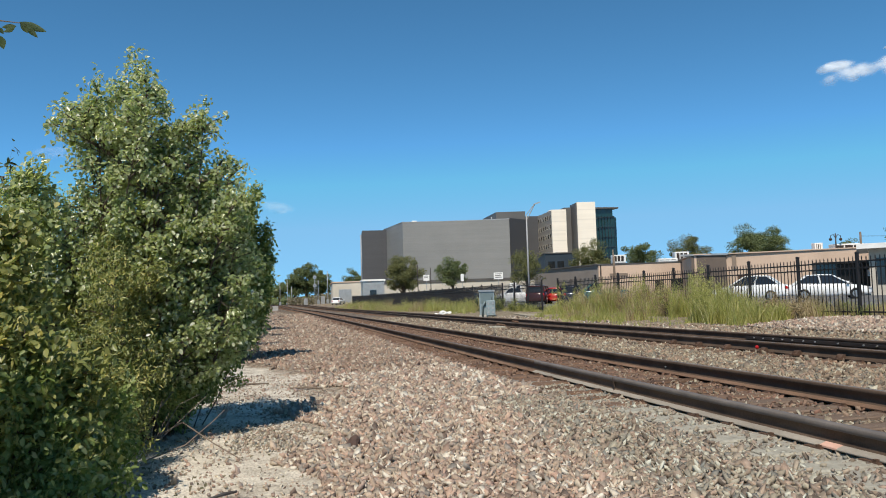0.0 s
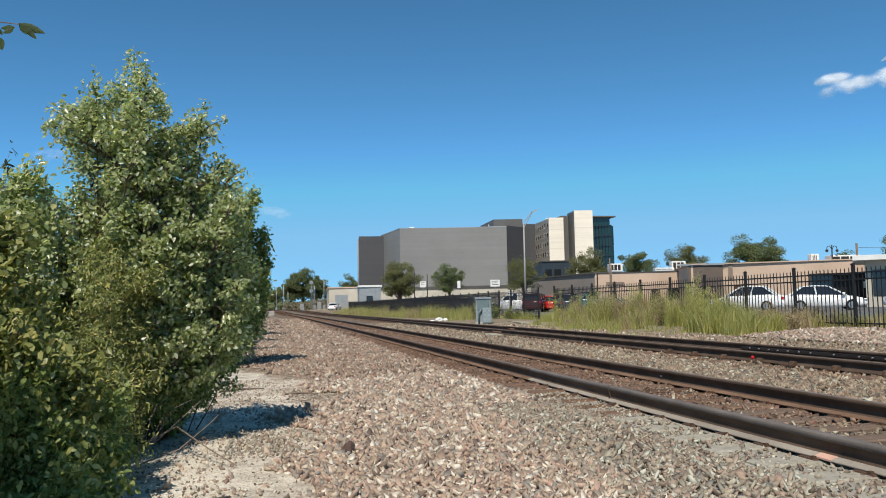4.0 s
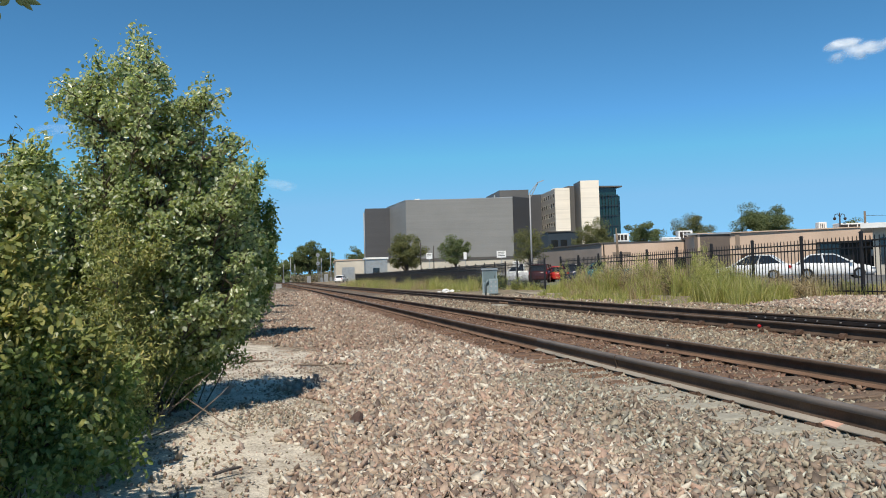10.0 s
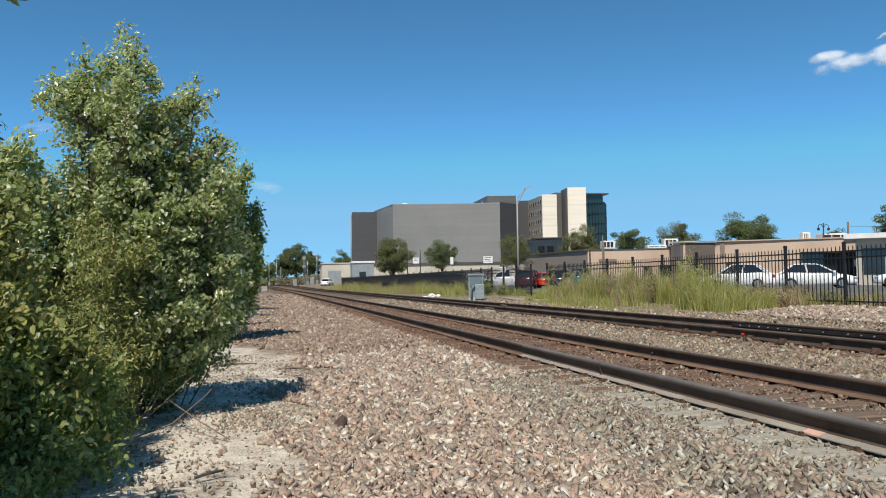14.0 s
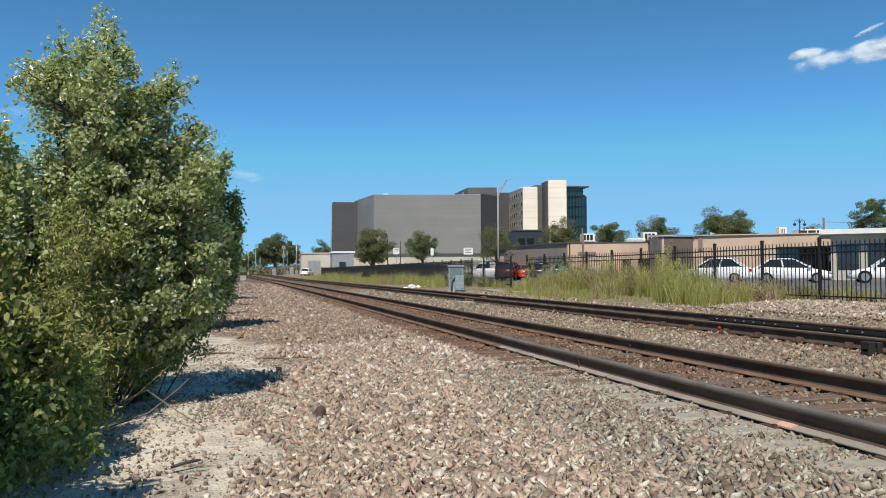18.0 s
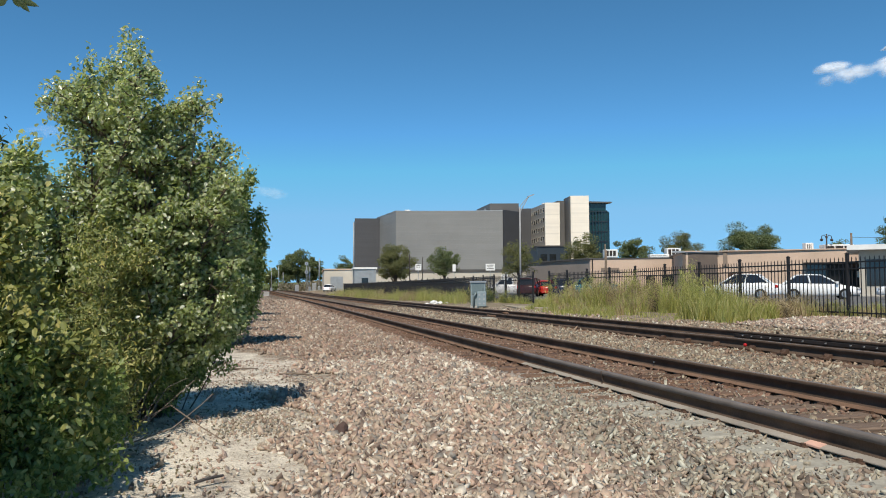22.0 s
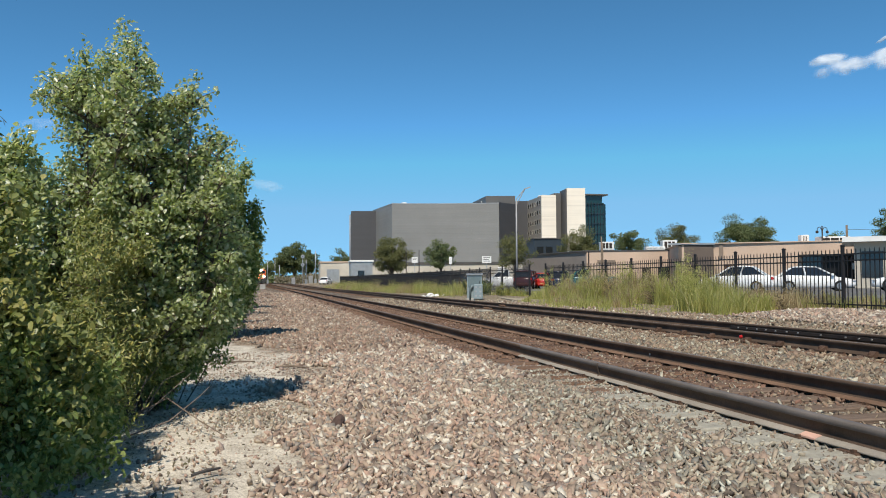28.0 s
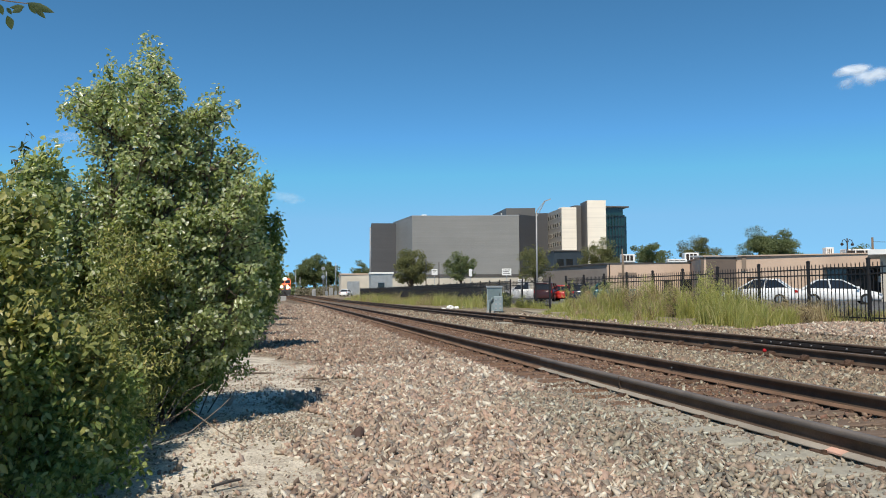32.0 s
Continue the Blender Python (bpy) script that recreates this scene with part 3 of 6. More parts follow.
# switch rod by the near end of the further track
sw = thing("switch_rod", "rusty switch rod with an upright clamp beside the rail", "switch rod")
part("rod", Mesh().tube([(F1 - 0.35, 8.35, 0.02), (F1 + 1.9, 8.2, 0.02)], 0.03, 8), M_RUST, sw)
m = Mesh().box(F1 - 0.42, F1 - 0.32, 8.28, 8.44, -0.04, 0.16, 0.01)
m.box(F1 - 0.28, F1 - 0.2, 8.28, 8.44, -0.04, 0.15, 0.01)
m.box(F1 - 0.42, F1 - 0.2, 8.31, 8.41, 0.02, 0.07, 0.01)
part("clamp", m, M_DARKIRON, sw)


# ---- fence ----
POST0, POST_STEP, POST_TURN = Vector((15.931, 18.070)), 2.380, -0.0220
ALONG = Vector((math.sin(POST_TURN), math.cos(POST_TURN)))


def post_xy(k):
    return POST0 + ALONG * POST_STEP * k


def fence():
    fe = thing("fence", "black steel picket fence with square posts along the car park", "fence")
    post = Mesh().box(-0.04, 0.04, -0.04, 0.04, 0, 1.83, 0.006)
    post.loft([[(s * a, t * a, z) for s, t in ((-1, -1), (1, -1), (1, 1), (-1, 1))] for a, z in ((0.047, 1.83), (0.047, 1.85), (0.012, 1.88))])
    post_me = post.mesh("post", M_FENCE)
    bar_me = Mesh().box(-0.02, 0.02, 0.04, POST_STEP - 0.04, -0.02, 0.02).mesh("fence_rail", M_FENCE)
    pk = Mesh().box(-0.010, 0.010, -0.010, 0.010, 0.10, 1.72)
    pk.loft([[(s * a, t * a, z) for s, t in ((-1, -1), (1, -1), (1, 1), (-1, 1))] for a, z in ((0.010, 1.72), (0.001, 1.76))])
    pick_me = pk.mesh("picket", M_FENCE)
    far = Mesh()
    turn = -math.degrees(POST_TURN)
    count = 14
    for k in range(-4, 47):
        x, y = post_xy(k)
        g = ground_z(x, y)
        if k < 24:
            part("post", post_me, None, fe, at=pose(x, y, g - 0.005, 0, 0, turn))
        else:
            far.box(x - 0.04, x + 0.04, y - 0.04, y + 0.04, g, g + 1.86)
        if k == 9 or k == 46:
            continue
        for h in (0.20, 1.42, 1.60):
            if k < 24:
                part("fence_rail", bar_me, None, fe, at=pose(x, y, g + h, 0, 0, turn))
            else:
                nx, ny = post_xy(k + 1)
                far.tube([(x, y, g + h), (nx, ny, g + h)], 0.025, 4)
        for j in range(1, count + 1):
            px, py = post_xy(k + j / (count + 1))
            if -4 <= k < 13:
                part("picket", pick_me, None, fe, at=pose(px, py, g - 0.005, 0, 0, turn))
            else:
                far.box(px - 0.016, px + 0.016, py - 0.02, py + 0.02, g + 0.08, g + 1.76)
    tagged(part("fence_stretch", far, M_FENCE, fe), kind="stuff")
    return fe


fence()


# ---- plants ----
def leaf_cloud(points, size, rng, up=0.5, fold=0.25, slim=1.0, hang=0.5):
    """Two-sided folded leaves at points: arrays for raw_mesh."""
    n = len(points)
    shape = np.array([(slim, 1, slim)]) * np.array([(0, 0, 0), (0.36, 0.3, fold * 0.36), (0.30, 0.68, fold * 0.30), (0, 1, -0.08), (-0.30, 0.68, fold * 0.30), (-0.36, 0.3, fold * 0.36)])
    nor = rng.normal(size=(n, 3)) + np.array([toward.x, toward.y, toward.z]) * (0.55 + up)
    nor /= np.linalg.norm(nor, axis=1)[:, None]
    d = rng.normal(size=(n, 3))
    d[:, 2] -= hang
    d -= nor * (d * nor).sum(1)[:, None]
    d /= np.linalg.norm(d, axis=1)[:, None]
    s = np.cross(d, nor)
    sz = size * rng.uniform(0.6, 1.25, n)
    v = points[:, None, :] + sz[:, None, None] * (shape[None, :, 0:1] * s[:, None, :] + shape[None, :, 1:2] * d[:, None, :] + shape[None, :, 2:3] * nor[:, None, :])
    base = (np.arange(n) * 6)[:, None]
    f = np.concatenate([base + np.array([[0, 1, 2, 3]]), base + np.array([[0, 3, 4, 5]])])
    return v.reshape(-1, 3), f


def curve_points(a, b, sag, n, rng):
    a, b = np.array(a, float), np.array(b, float)
    side = rng.normal(size=3) * sag
    t = np.linspace(0, 1, n)[:, None]
    return a + (b - a) * t + side * (t * (1 - t)) * 4 * np.array([1, 1, 0.2]) + np.array([0, 0, 1]) * (t * (1 - t)) * sag


def shrub(name, label, category, stems, leaves, size, spread, mat, seed, branches=26, low=0.12, jitter=0.10, base_r=0.03, taper=0.75, drawn=True, group="", slim=1.0, up=0.5, inner=0.15):
    """Stems (foot, tip) with side branches that carry the leaves."""
    rng = np.random.default_rng(seed)
    foot = stems[0][0]
    ob = thing(name, label, category, pose(*foot), group)
    o = np.array(foot)
    total = sum(np.linalg.norm(np.array(b) - np.array(a)) for a, b in stems)
    pts, wood = [], Mesh()
    for a, b in stems:
        a, b = np.array(a) - o, np.array(b) - o
        L = np.linalg.norm(b - a)
        c = curve_points(a, b, 0.10 * L / 3, 9, rng)
        trunk = Mesh().tube([tuple(p) for p in c], [base_r * (1 - 0.85 * i / 8) * (0.6 + 0.4 * L / 4) for i in range(9)], 6)
        part("trunk", trunk, M_BARK, ob, smooth=True)
        nb = max(4, int(branches * L / 3))
        mine = int(leaves * L / total)
        lens = []
        for i in range(nb):
            u = low + (0.98 - low) * rng.uniform() ** 0.85
            k = min(7, int(u * 8))
            p = c[k] + (c[k + 1] - c[k]) * (u * 8 - k)
            ang = rng.uniform(0, 2 * math.pi)
            ln = spread * (1 - taper * u) * rng.uniform(0.45, 1.0)
            q = p + ln * np.array([math.cos(ang), math.sin(ang), rng.uniform(0.05, 0.75)])
            lens.append((p, q, ln))
            if drawn:
                wood.tube([tuple(p), tuple((p + q) / 2 + np.array([0, 0, 0.04 * ln])), tuple(q)], [0.010, 0.007, 0.003], 4)
        tip = (c[-1] - c[-3])
        lens.append((c[-3], c[-1] + tip * 0.15, np.linalg.norm(tip)))
        w = np.array([x[2] + 0.15 for x in lens])
        pick = rng.choice(len(lens), size=mine, p=w / w.sum())
        P, Q = np.array([x[0] for x in lens])[pick], np.array([x[1] for x in lens])[pick]
        t = inner + (1.05 - inner) * rng.uniform(size=(mine, 1)) ** 0.7
        pts.append(P + (Q - P) * t + rng.normal(size=(mine, 3)) * jitter)
    pts = np.concatenate(pts)
    pts = pts[pts[:, 2] > 0.03]
    if drawn:
        tagged(part("branch", wood, M_BARK, ob), kind="stuff")
    v, f = leaf_cloud(pts, size, rng, up, slim=slim, hang=1.4)
    part("crown", raw_mesh("crown", v, f, mat), None, ob)
    return ob


G0 = -0.15
POPLAR = shrub("poplar_sapling", "many-stemmed young poplar with small round shiny green leaves", "tree",
      [((-1.3, 7.6, G0), (-1.28, 7.96, 3.56)), ((-1.24, 8.14, G0), (-1.07, 7.27, 3.23)), ((-1.51, 8.03, G0), (-1.32, 7.74, 3.35)),
       ((-1.54, 7.68, G0), (-1.57, 7.69, 3.23)), ((-1.62, 8.13, G0), (-1.64, 7.54, 3.01)), ((-1.4, 7.99, G0), (-1.52, 8.0, 3.2)),
       ((-1.48, 7.58, G0), (-1.24, 7.56, 3.06)), ((-1.36, 7.8, G0), (-1.1, 7.22, 2.76)), ((-1.0, 7.97, G0), (-0.59, 7.5, 2.95)),
       ((-1.25, 7.57, G0), (-0.71, 7.65, 2.9)), ((-1.32, 7.96, G0), (-0.8, 7.46, 2.77)), ((-1.12, 7.7, G0), (-0.7, 8.0, 2.82)),
       ((-0.98, 8.14, G0), (-0.47, 7.91, 2.59)), ((-1.03, 8.18, G0), (-0.57, 7.93, 2.46)), ((-0.87, 8.32, G0), (-0.36, 7.48, 2.38)),
       ((-0.91, 8.12, G0), (-0.29, 7.33, 2.15)), ((-0.95, 7.94, G0), (-0.24, 7.57, 1.97)), ((-0.95, 8.22, G0), (-0.22, 7.94, 1.68)),
       ((-0.85, 8.27, G0), (-0.24, 7.48, 1.32)), ((-0.98, 8.29, G0), (-0.32, 7.57, 1.0)), ((-1.38, 8.28, G0), (-1.02, 7.93, 2.85)), ((-1.12, 8.11, G0), (-0.89, 7.45, 2.55)),
       ((-1.48, 8.07, G0), (-1.39, 7.6, 2.77)), ((-1.6, 7.72, G0), (-1.52, 7.67, 2.59)), ((-1.54, 8.05, G0), (-1.81, 7.61, 2.09)),
       ((-1.55, 8.13, G0), (-1.76, 7.26, 1.82)), ((-1.79, 8.15, G0), (-1.87, 7.93, 1.59)), ((-1.52, 7.77, G0), (-1.58, 7.25, 1.22)),
       ((-1.36, 7.64, G0), (-1.37, 7.38, 2.01)), ((-1.19, 7.75, G0), (-0.99, 7.62, 2.15)), ((-1.07, 7.89, G0), (-0.73, 7.37, 1.85)),
       ((-1.53, 7.84, G0), (-1.19, 7.77, 1.63)), ((-1.2, 7.62, G0), (-0.88, 7.34, 1.23)), ((-1.65, 8.13, G0), (-1.46, 7.96, 1.15)),
       ((-1.21, 8.2, G0), (-0.63, 7.22, 0.91)), ((-1.43, 8.1, G0), (-1.07, 7.33, 0.72)), ((-1.36, 8.34, G0), (-0.82, 7.51, 0.49)),
       ((-1.67, 7.83, G0), (-1.5, 7.32, 1.65)), ((-0.98, 7.64, G0), (-0.45, 7.69, 1.61)), ((-1.19, 7.91, G0), (-0.44, 7.47, 2.02)),
       ((-1.11, 8.27, G0), (-0.72, 7.81, 2.35)), ((-1.3, 8.11, G0), (-1.24, 7.8, 2.46)), ((-1.68, 8.08, G0), (-1.65, 7.58, 2.04)),
       ((-1.83, 7.91, G0), (-1.91, 7.45, 1.61)), ((-1.85, 8.02, G0), (-1.97, 7.9, 1.27)), ((-1.3, 7.6, 2.41), (-1.89, 7.6, 2.9)),
       ((-1.34, 7.6, 2.52), (-1.81, 7.6, 2.97)), ((-1.29, 7.6, 2.36), (-1.74, 7.6, 2.8)), ((-1.29, 7.6, 2.41), (-1.58, 7.6, 2.73))],
      66000, 0.047, 0.70, M_LEAF, 3, branches=40, low=0.24, jitter=0.034, base_r=0.022, taper=0.74, slim=0.88, up=0.6, inner=0.36)
shrub("poplar_sapling", "slender young poplar with reddish young leaves at its tip", "tree",
      [((-2.05, 7.2, G0), (-1.97, 7.2, 2.33)), ((-2.1, 7.3, G0), (-2.15, 7.3, 2.24)), ((-1.85, 7.3, G0), (-1.89, 7.3, 2.12)), ((-1.9, 7.2, G0), (-1.98, 7.2, 1.98))],
      6500, 0.054, 0.5, M_LEAF, 4, branches=24, low=0.45, jitter=0.05, up=0.9)
shrub("young_shoot", "thin bare shoot with a few reddish young leaves", "shoot",
      [((-1.95, 5.6, G0), (-1.67, 5.6, 2.2))], 60, 0.06, 0.16, M_LEAF_SHADE, 5, branches=16, low=0.72, base_r=0.006, jitter=0.01, slim=0.5)
# the row of bushes along the shoulder: outer edge, y, height, leaves, leaf size
BUSH_TIPS = ((-0.55, 0.97), (-0.32, 0.78), (-0.42, 0.5), (-1.1, 1.03), (-1.7, 0.95), (-2.2, 0.8), (-0.85, 0.3), (-1.3, 0.6))
FULLER = ((-0.45, 0.62), (-0.5, 0.7), (-0.6, 0.85), (-0.8, 0.95), (-0.42, 0.4), (-0.62, 0.33), (-0.9, 0.75), (-0.75, 0.55), (-1.0, 0.85), (-1.4, 1.0), (-0.5, 0.55))
row = [(-1.2, 11.6, 3.0, 14000, 0.056), (0.27, 17.4, 3.8, 50000, 0.095), (-0.55, 22.5, 3.6, 9000, 0.078), (-0.5, 28.5, 3.5, 8000, 0.095), (0.38, 36.0, 3.9, 18000, 0.14),
       (-0.1, 45.0, 3.6, 6000, 0.13), (0.12, 55.0, 3.6, 5500, 0.15), (0.15, 67.0, 3.7, 5500, 0.17), (0.05, 85.0, 3.9, 5500, 0.2), (-0.15, 108.0, 4.2, 5000, 0.26), (-2.9, 135.0, 5.0, 4500, 0.32)]
for i, (edge, by_, h, n, s) in enumerate(row):
    r = random.Random(50 + i)
    bx = edge - 1.35
    g = ground_z(bx, by_)
    shrub("bush", "dense dark green leafy bush beside the gravel shoulder", "bush",
          [((bx + r.uniform(-0.3, 0.2), by_ + r.uniform(-0.4, 0.4), g), (edge + dx + ((0.0 if q > 0.7 else 0.18 if q > 0.5 else 0.0) if i in (1, 4) else 0.34 if q > 0.7 and i > 0 else 0.0), by_ + r.uniform(-0.7, 0.7), g + h * q)) for dx, q in BUSH_TIPS + (FULLER if i in (1, 4) else ())],
          n, s, 0.62 + 0.005 * by_, M_LEAF_BACK, 60 + i, branches=34, low=0.07, drawn=by_ < 30, jitter=0.05 + 0.001 * by_, slim=0.62, group="bushes beside the tracks", up=0.85, inner=0.35)
shrub("undergrowth", "low tangled undergrowth with narrow yellow-green leaves", "bush",
      [((-1.35, 6.84, G0), (-1.35, 6.66, 0.88)), ((-1.26, 6.3, G0), (-1.12, 6.12, 0.6)), ((-1.57, 6.48, G0), (-1.8, 6.21, 0.96)), ((-1.62, 5.94, G0), (-1.44, 5.76, 0.74)), ((-1.22, 7.02, G0), (-1.03, 7.11, 1.42)), ((-1.35, 6.66, G0), (-1.22, 6.75, 1.55)), ((-1.17, 7.47, G0), (-0.9, 7.56, 1.24)), ((-1.44, 7.11, G0), (-1.35, 7.2, 1.73)), ((-1.35, 7.2, G0), (-1.08, 7.11, 0.96))],
      24000, 0.048, 0.52, M_LEAF_YEL, 21, branches=44, low=0.14, base_r=0.010, jitter=0.055, slim=0.4, up=0.8)
# darker leaf colour stands in for shade beneath the poplar
shrub("undergrowth", "undergrowth with leaves darkened for the shade under the poplar", "bush",
      [((-0.78, 8.35, G0), (-0.43, 8.1, 0.85)), ((-0.93, 8.25, G0), (-0.58, 8.0, 0.59)), ((-1.07, 8.15, G0), (-0.72, 7.9, 0.48)), ((-0.71, 8.45, G0), (-0.36, 8.2, 1.13)), ((-1.15, 7.95, G0), (-0.8, 7.7, 0.69)), ((-1.27, 7.85, G0), (-0.92, 7.6, 0.51)), ((-0.86, 8.25, G0), (-0.51, 8.0, 1.0)),
       ((-1.1, 7.82, G0), (-0.81, 7.65, 0.97)), ((-1.95, 6.12, G0), (-1.95, 6.12, 1.02)), ((-2.21, 6.63, G0), (-2.29, 6.63, 1.19)), ((-1.78, 5.44, G0), (-1.83, 5.44, 0.93)), ((-1.27, 7.48, G0), (-1.1, 7.31, 0.93))],
      26000, 0.05, 0.42, M_LEAF_BACK, 25, branches=44, low=0.22, base_r=0.010, jitter=0.05, slim=0.55)
shrub("vine_bush", "near bush with large yellowing heart-shaped leaves", "bush",
      [((-1.5, 5.0, G0), (-1.5, 5.0, 1.62)), ((-1.4, 5.3, G0), (-1.25, 5.3, 0.7)), ((-1.8, 5.2, G0), (-1.75, 5.3, 1.75)), ((-1.9, 5.9, G0), (-1.8, 6.0, 1.6)), ((-1.3, 5.1, G0), (-1.05, 5.2, 0.75)), ((-1.5, 4.8, G0), (-1.35, 4.75, 1.0))],
      11500, 0.056, 0.46, M_LEAF_YEL, 22, branches=36, low=0.08, base_r=0.012, jitter=0.07, slim=0.8, up=0.9)
# lower vine bush stems, in the dark bush leaf to stand for shade
shrub("undergrowth", "low vine bush growth, leaf colour chosen to stand for its shade", "bush",
      [((-1.3, 5.6, G0), (-1.02, 5.6, 0.5)), ((-1.5, 4.7, G0), (-1.2, 4.8, 0.45)), ((-1.25, 4.6, G0), (-1.05, 4.6, 0.2)), ((-1.2, 5.2, G0), (-1.02, 5.25, 0.26)), ((-1.3, 5.9, G0), (-1.12, 6.0, 0.4)), ((-1.45, 4.9, G0), (-1.3, 4.75, 0.75))],
      7000, 0.05, 0.34, M_LEAF_BACK, 27, branches=30, low=0.08, base_r=0.008, jitter=0.06, slim=0.7, up=0.6, inner=0.4)
# dark leaves put the hollow's shade into the colour
shrub("undergrowth", "low growth in dark leaf colour for the shaded hollow between the bushes", "bush",
      [((-1.35, 7.3, G0), (-1.1, 7.2, 0.5)), ((-1.3, 7.7, G0), (-0.98, 7.6, 0.42)), ((-1.4, 6.9, G0), (-1.18, 6.85, 0.35)), ((-1.1, 8.0, G0), (-0.82, 7.9, 0.36))],
      6500, 0.046, 0.32, M_LEAF_BACK, 28, branches=30, low=0.06, base_r=0.008, jitter=0.05, slim=0.5, up=0.6, inner=0.4)
OVERHANG = shrub("overhanging_sapling", "thin sapling leaning over with a few large dark leaves", "tree",
      [((-2.3, 3.1, G0), (-1.75, 3.25, 2.75))], 30, 0.075, 0.10, M_LEAF_SHADE, 23, branches=14, low=0.5, base_r=0.010, jitter=0.02)
part("twig", Mesh().tube([(-1.75, 3.25, 2.72), (-1.38, 3.35, 2.193), (-1.227, 3.42, 2.342), (-1.109, 3.45, 2.328), (-1.023, 3.45, 2.322)], [0.006, 0.005, 0.004, 0.003, 0.002], 5), M_TWIG, OVERHANG, at=pose(2.3, -3.1, -G0))
LEAFLETS = (((-1.027, 3.45, 2.326), (-0.92, 3.46, 2.293), 0.3),
          ((-1.023, 3.45, 2.324), (-0.994, 3.46, 2.283), 0.5),
          ((-1.007, 3.45, 2.313), (-0.954, 3.46, 2.266), 0.36),
          ((-0.985, 3.45, 2.302), (-0.965, 3.46, 2.275), 0.5),
          ((-1.037, 3.45, 2.308), (-1.094, 3.46, 2.303), 0.4),
          ((-1.042, 3.45, 2.303), (-1.087, 3.46, 2.282), 0.45),
          ((-1.106, 3.45, 2.299), (-1.087, 3.46, 2.275), 0.6),
          ((-1.103, 3.45, 2.265), (-1.084, 3.46, 2.209), 0.62),
          ((-1.139, 3.45, 2.316), (-1.119, 3.46, 2.268), 0.5),
          ((-1.152, 3.45, 2.327), (-1.197, 3.46, 2.28), 0.5))
for base, tip, wide in LEAFLETS:
    a, b = Vector(base), Vector(tip)
    d, ln_ = (b - a).normalized(), (b - a).length
    side = d.cross(Vector((0.25, 1, 0.2))).normalized()
    lift = side.cross(d)
    v = [a + d * ln_ * u + side * ln_ * wide * q * k + lift * ln_ * 0.10 * (abs(k) * q - 0.9 * u * u) for u, q in ((0, 0.02), (0.2, 0.33), (0.42, 0.5), (0.65, 0.42), (0.85, 0.22), (1, 0.01)) for k in (-1, 0, 1)]
    f = [(3 * r + c, 3 * r + c + 1, 3 * r + c + 4, 3 * r + c + 3) for r in range(5) for c in range(2)]
    part("leaf", raw_mesh("leaf", [tuple(q) for q in v], f, M_LEAF_SHADE, True), None, OVERHANG, at=pose(2.3, -3.1, -G0))
# unseen bush, added to throw shade on the near leaves and sand
shrub("shade_bush", "added bush out of view that shades the near corner of the shoulder", "bush",
      [((-2.35, 3.2, G0), (-2.0, 3.2, 2.7)), ((-2.3, 3.0, G0), (-1.8, 2.9, 2.1)), ((-2.5, 3.4, G0), (-2.3, 3.5, 2.9)), ((-2.4, 3.2, G0), (-1.75, 3.4, 1.7)), ((-2.4, 2.9, G0), (-2.1, 2.6, 2.5)), ((-2.3, 3.0, G0), (-1.5, 2.9, 2.6)), ((-2.3, 3.2, G0), (-1.65, 3.12, 2.4))],
      11000, 0.075, 0.55, M_LEAF_SHADE, 24, branches=28, low=0.1, base_r=0.014, jitter=0.06)


# second unseen bush, added to shade the vine bush low down
shrub("shade_bush", "added bush out of view that shades the foot of the vine bush", "bush",
      [((-2.3, 4.1, G0), (-1.9, 4.0, 1.45)), ((-2.3, 4.3, G0), (-1.95, 4.3, 1.2)), ((-2.4, 4.2, G0), (-2.1, 4.1, 1.4)), ((-2.3, 4.5, G0), (-2.0, 4.6, 0.8))],
      9000, 0.075, 0.36, M_LEAF_SHADE, 26, branches=26, low=0.2, base_r=0.012, jitter=0.05)


def grass(name, label, spots, mat, seed, tall, blade=0.012):
    rng = np.random.default_rng(seed)
    v, f = [], []
    for x, y, r, n, h in spots:
        a, d = rng.uniform(0, 2 * math.pi, n), r * np.sqrt(rng.uniform(size=n))
        px, py = x + d * np.cos(a), y + d * np.sin(a)
        hh = h * rng.uniform(0.45, 1.15, n)
        lean = rng.normal(size=(n, 2)) * 0.3
        w = rng.uniform(0, math.pi, n)
        for k in range(n):
            z0 = ground_z(px[k], py[k]) - 0.01
            b = len(v)
            cx, cy = math.cos(w[k]) * blade, math.sin(w[k]) * blade
            H, lx, ly = hh[k], lean[k][0] * hh[k], lean[k][1] * hh[k]
            v += [(px[k] - cx, py[k] - cy, z0), (px[k] + cx, py[k] + cy, z0), (px[k] + cx * 0.8 + lx * 0.35, py[k] + cy * 0.8 + ly * 0.35, z0 + H * 0.55),
                  (px[k] - cx * 0.8 + lx * 0.35, py[k] - cy * 0.8 + ly * 0.35, z0 + H * 0.55), (px[k] + cx * 0.15 + lx, py[k] + cy * 0.15 + ly, z0 + H), (px[k] - cx * 0.15 + lx, py[k] - cy * 0.15 + ly, z0 + H)]
            f += [(b, b + 1, b + 2, b + 3), (b + 3, b + 2, b + 4, b + 5)]
    return tagged(new(name, raw_mesh(name, v, f, mat)), label, "grass", kind="stuff")


rg = random.Random(8)
spots, dry = [], []
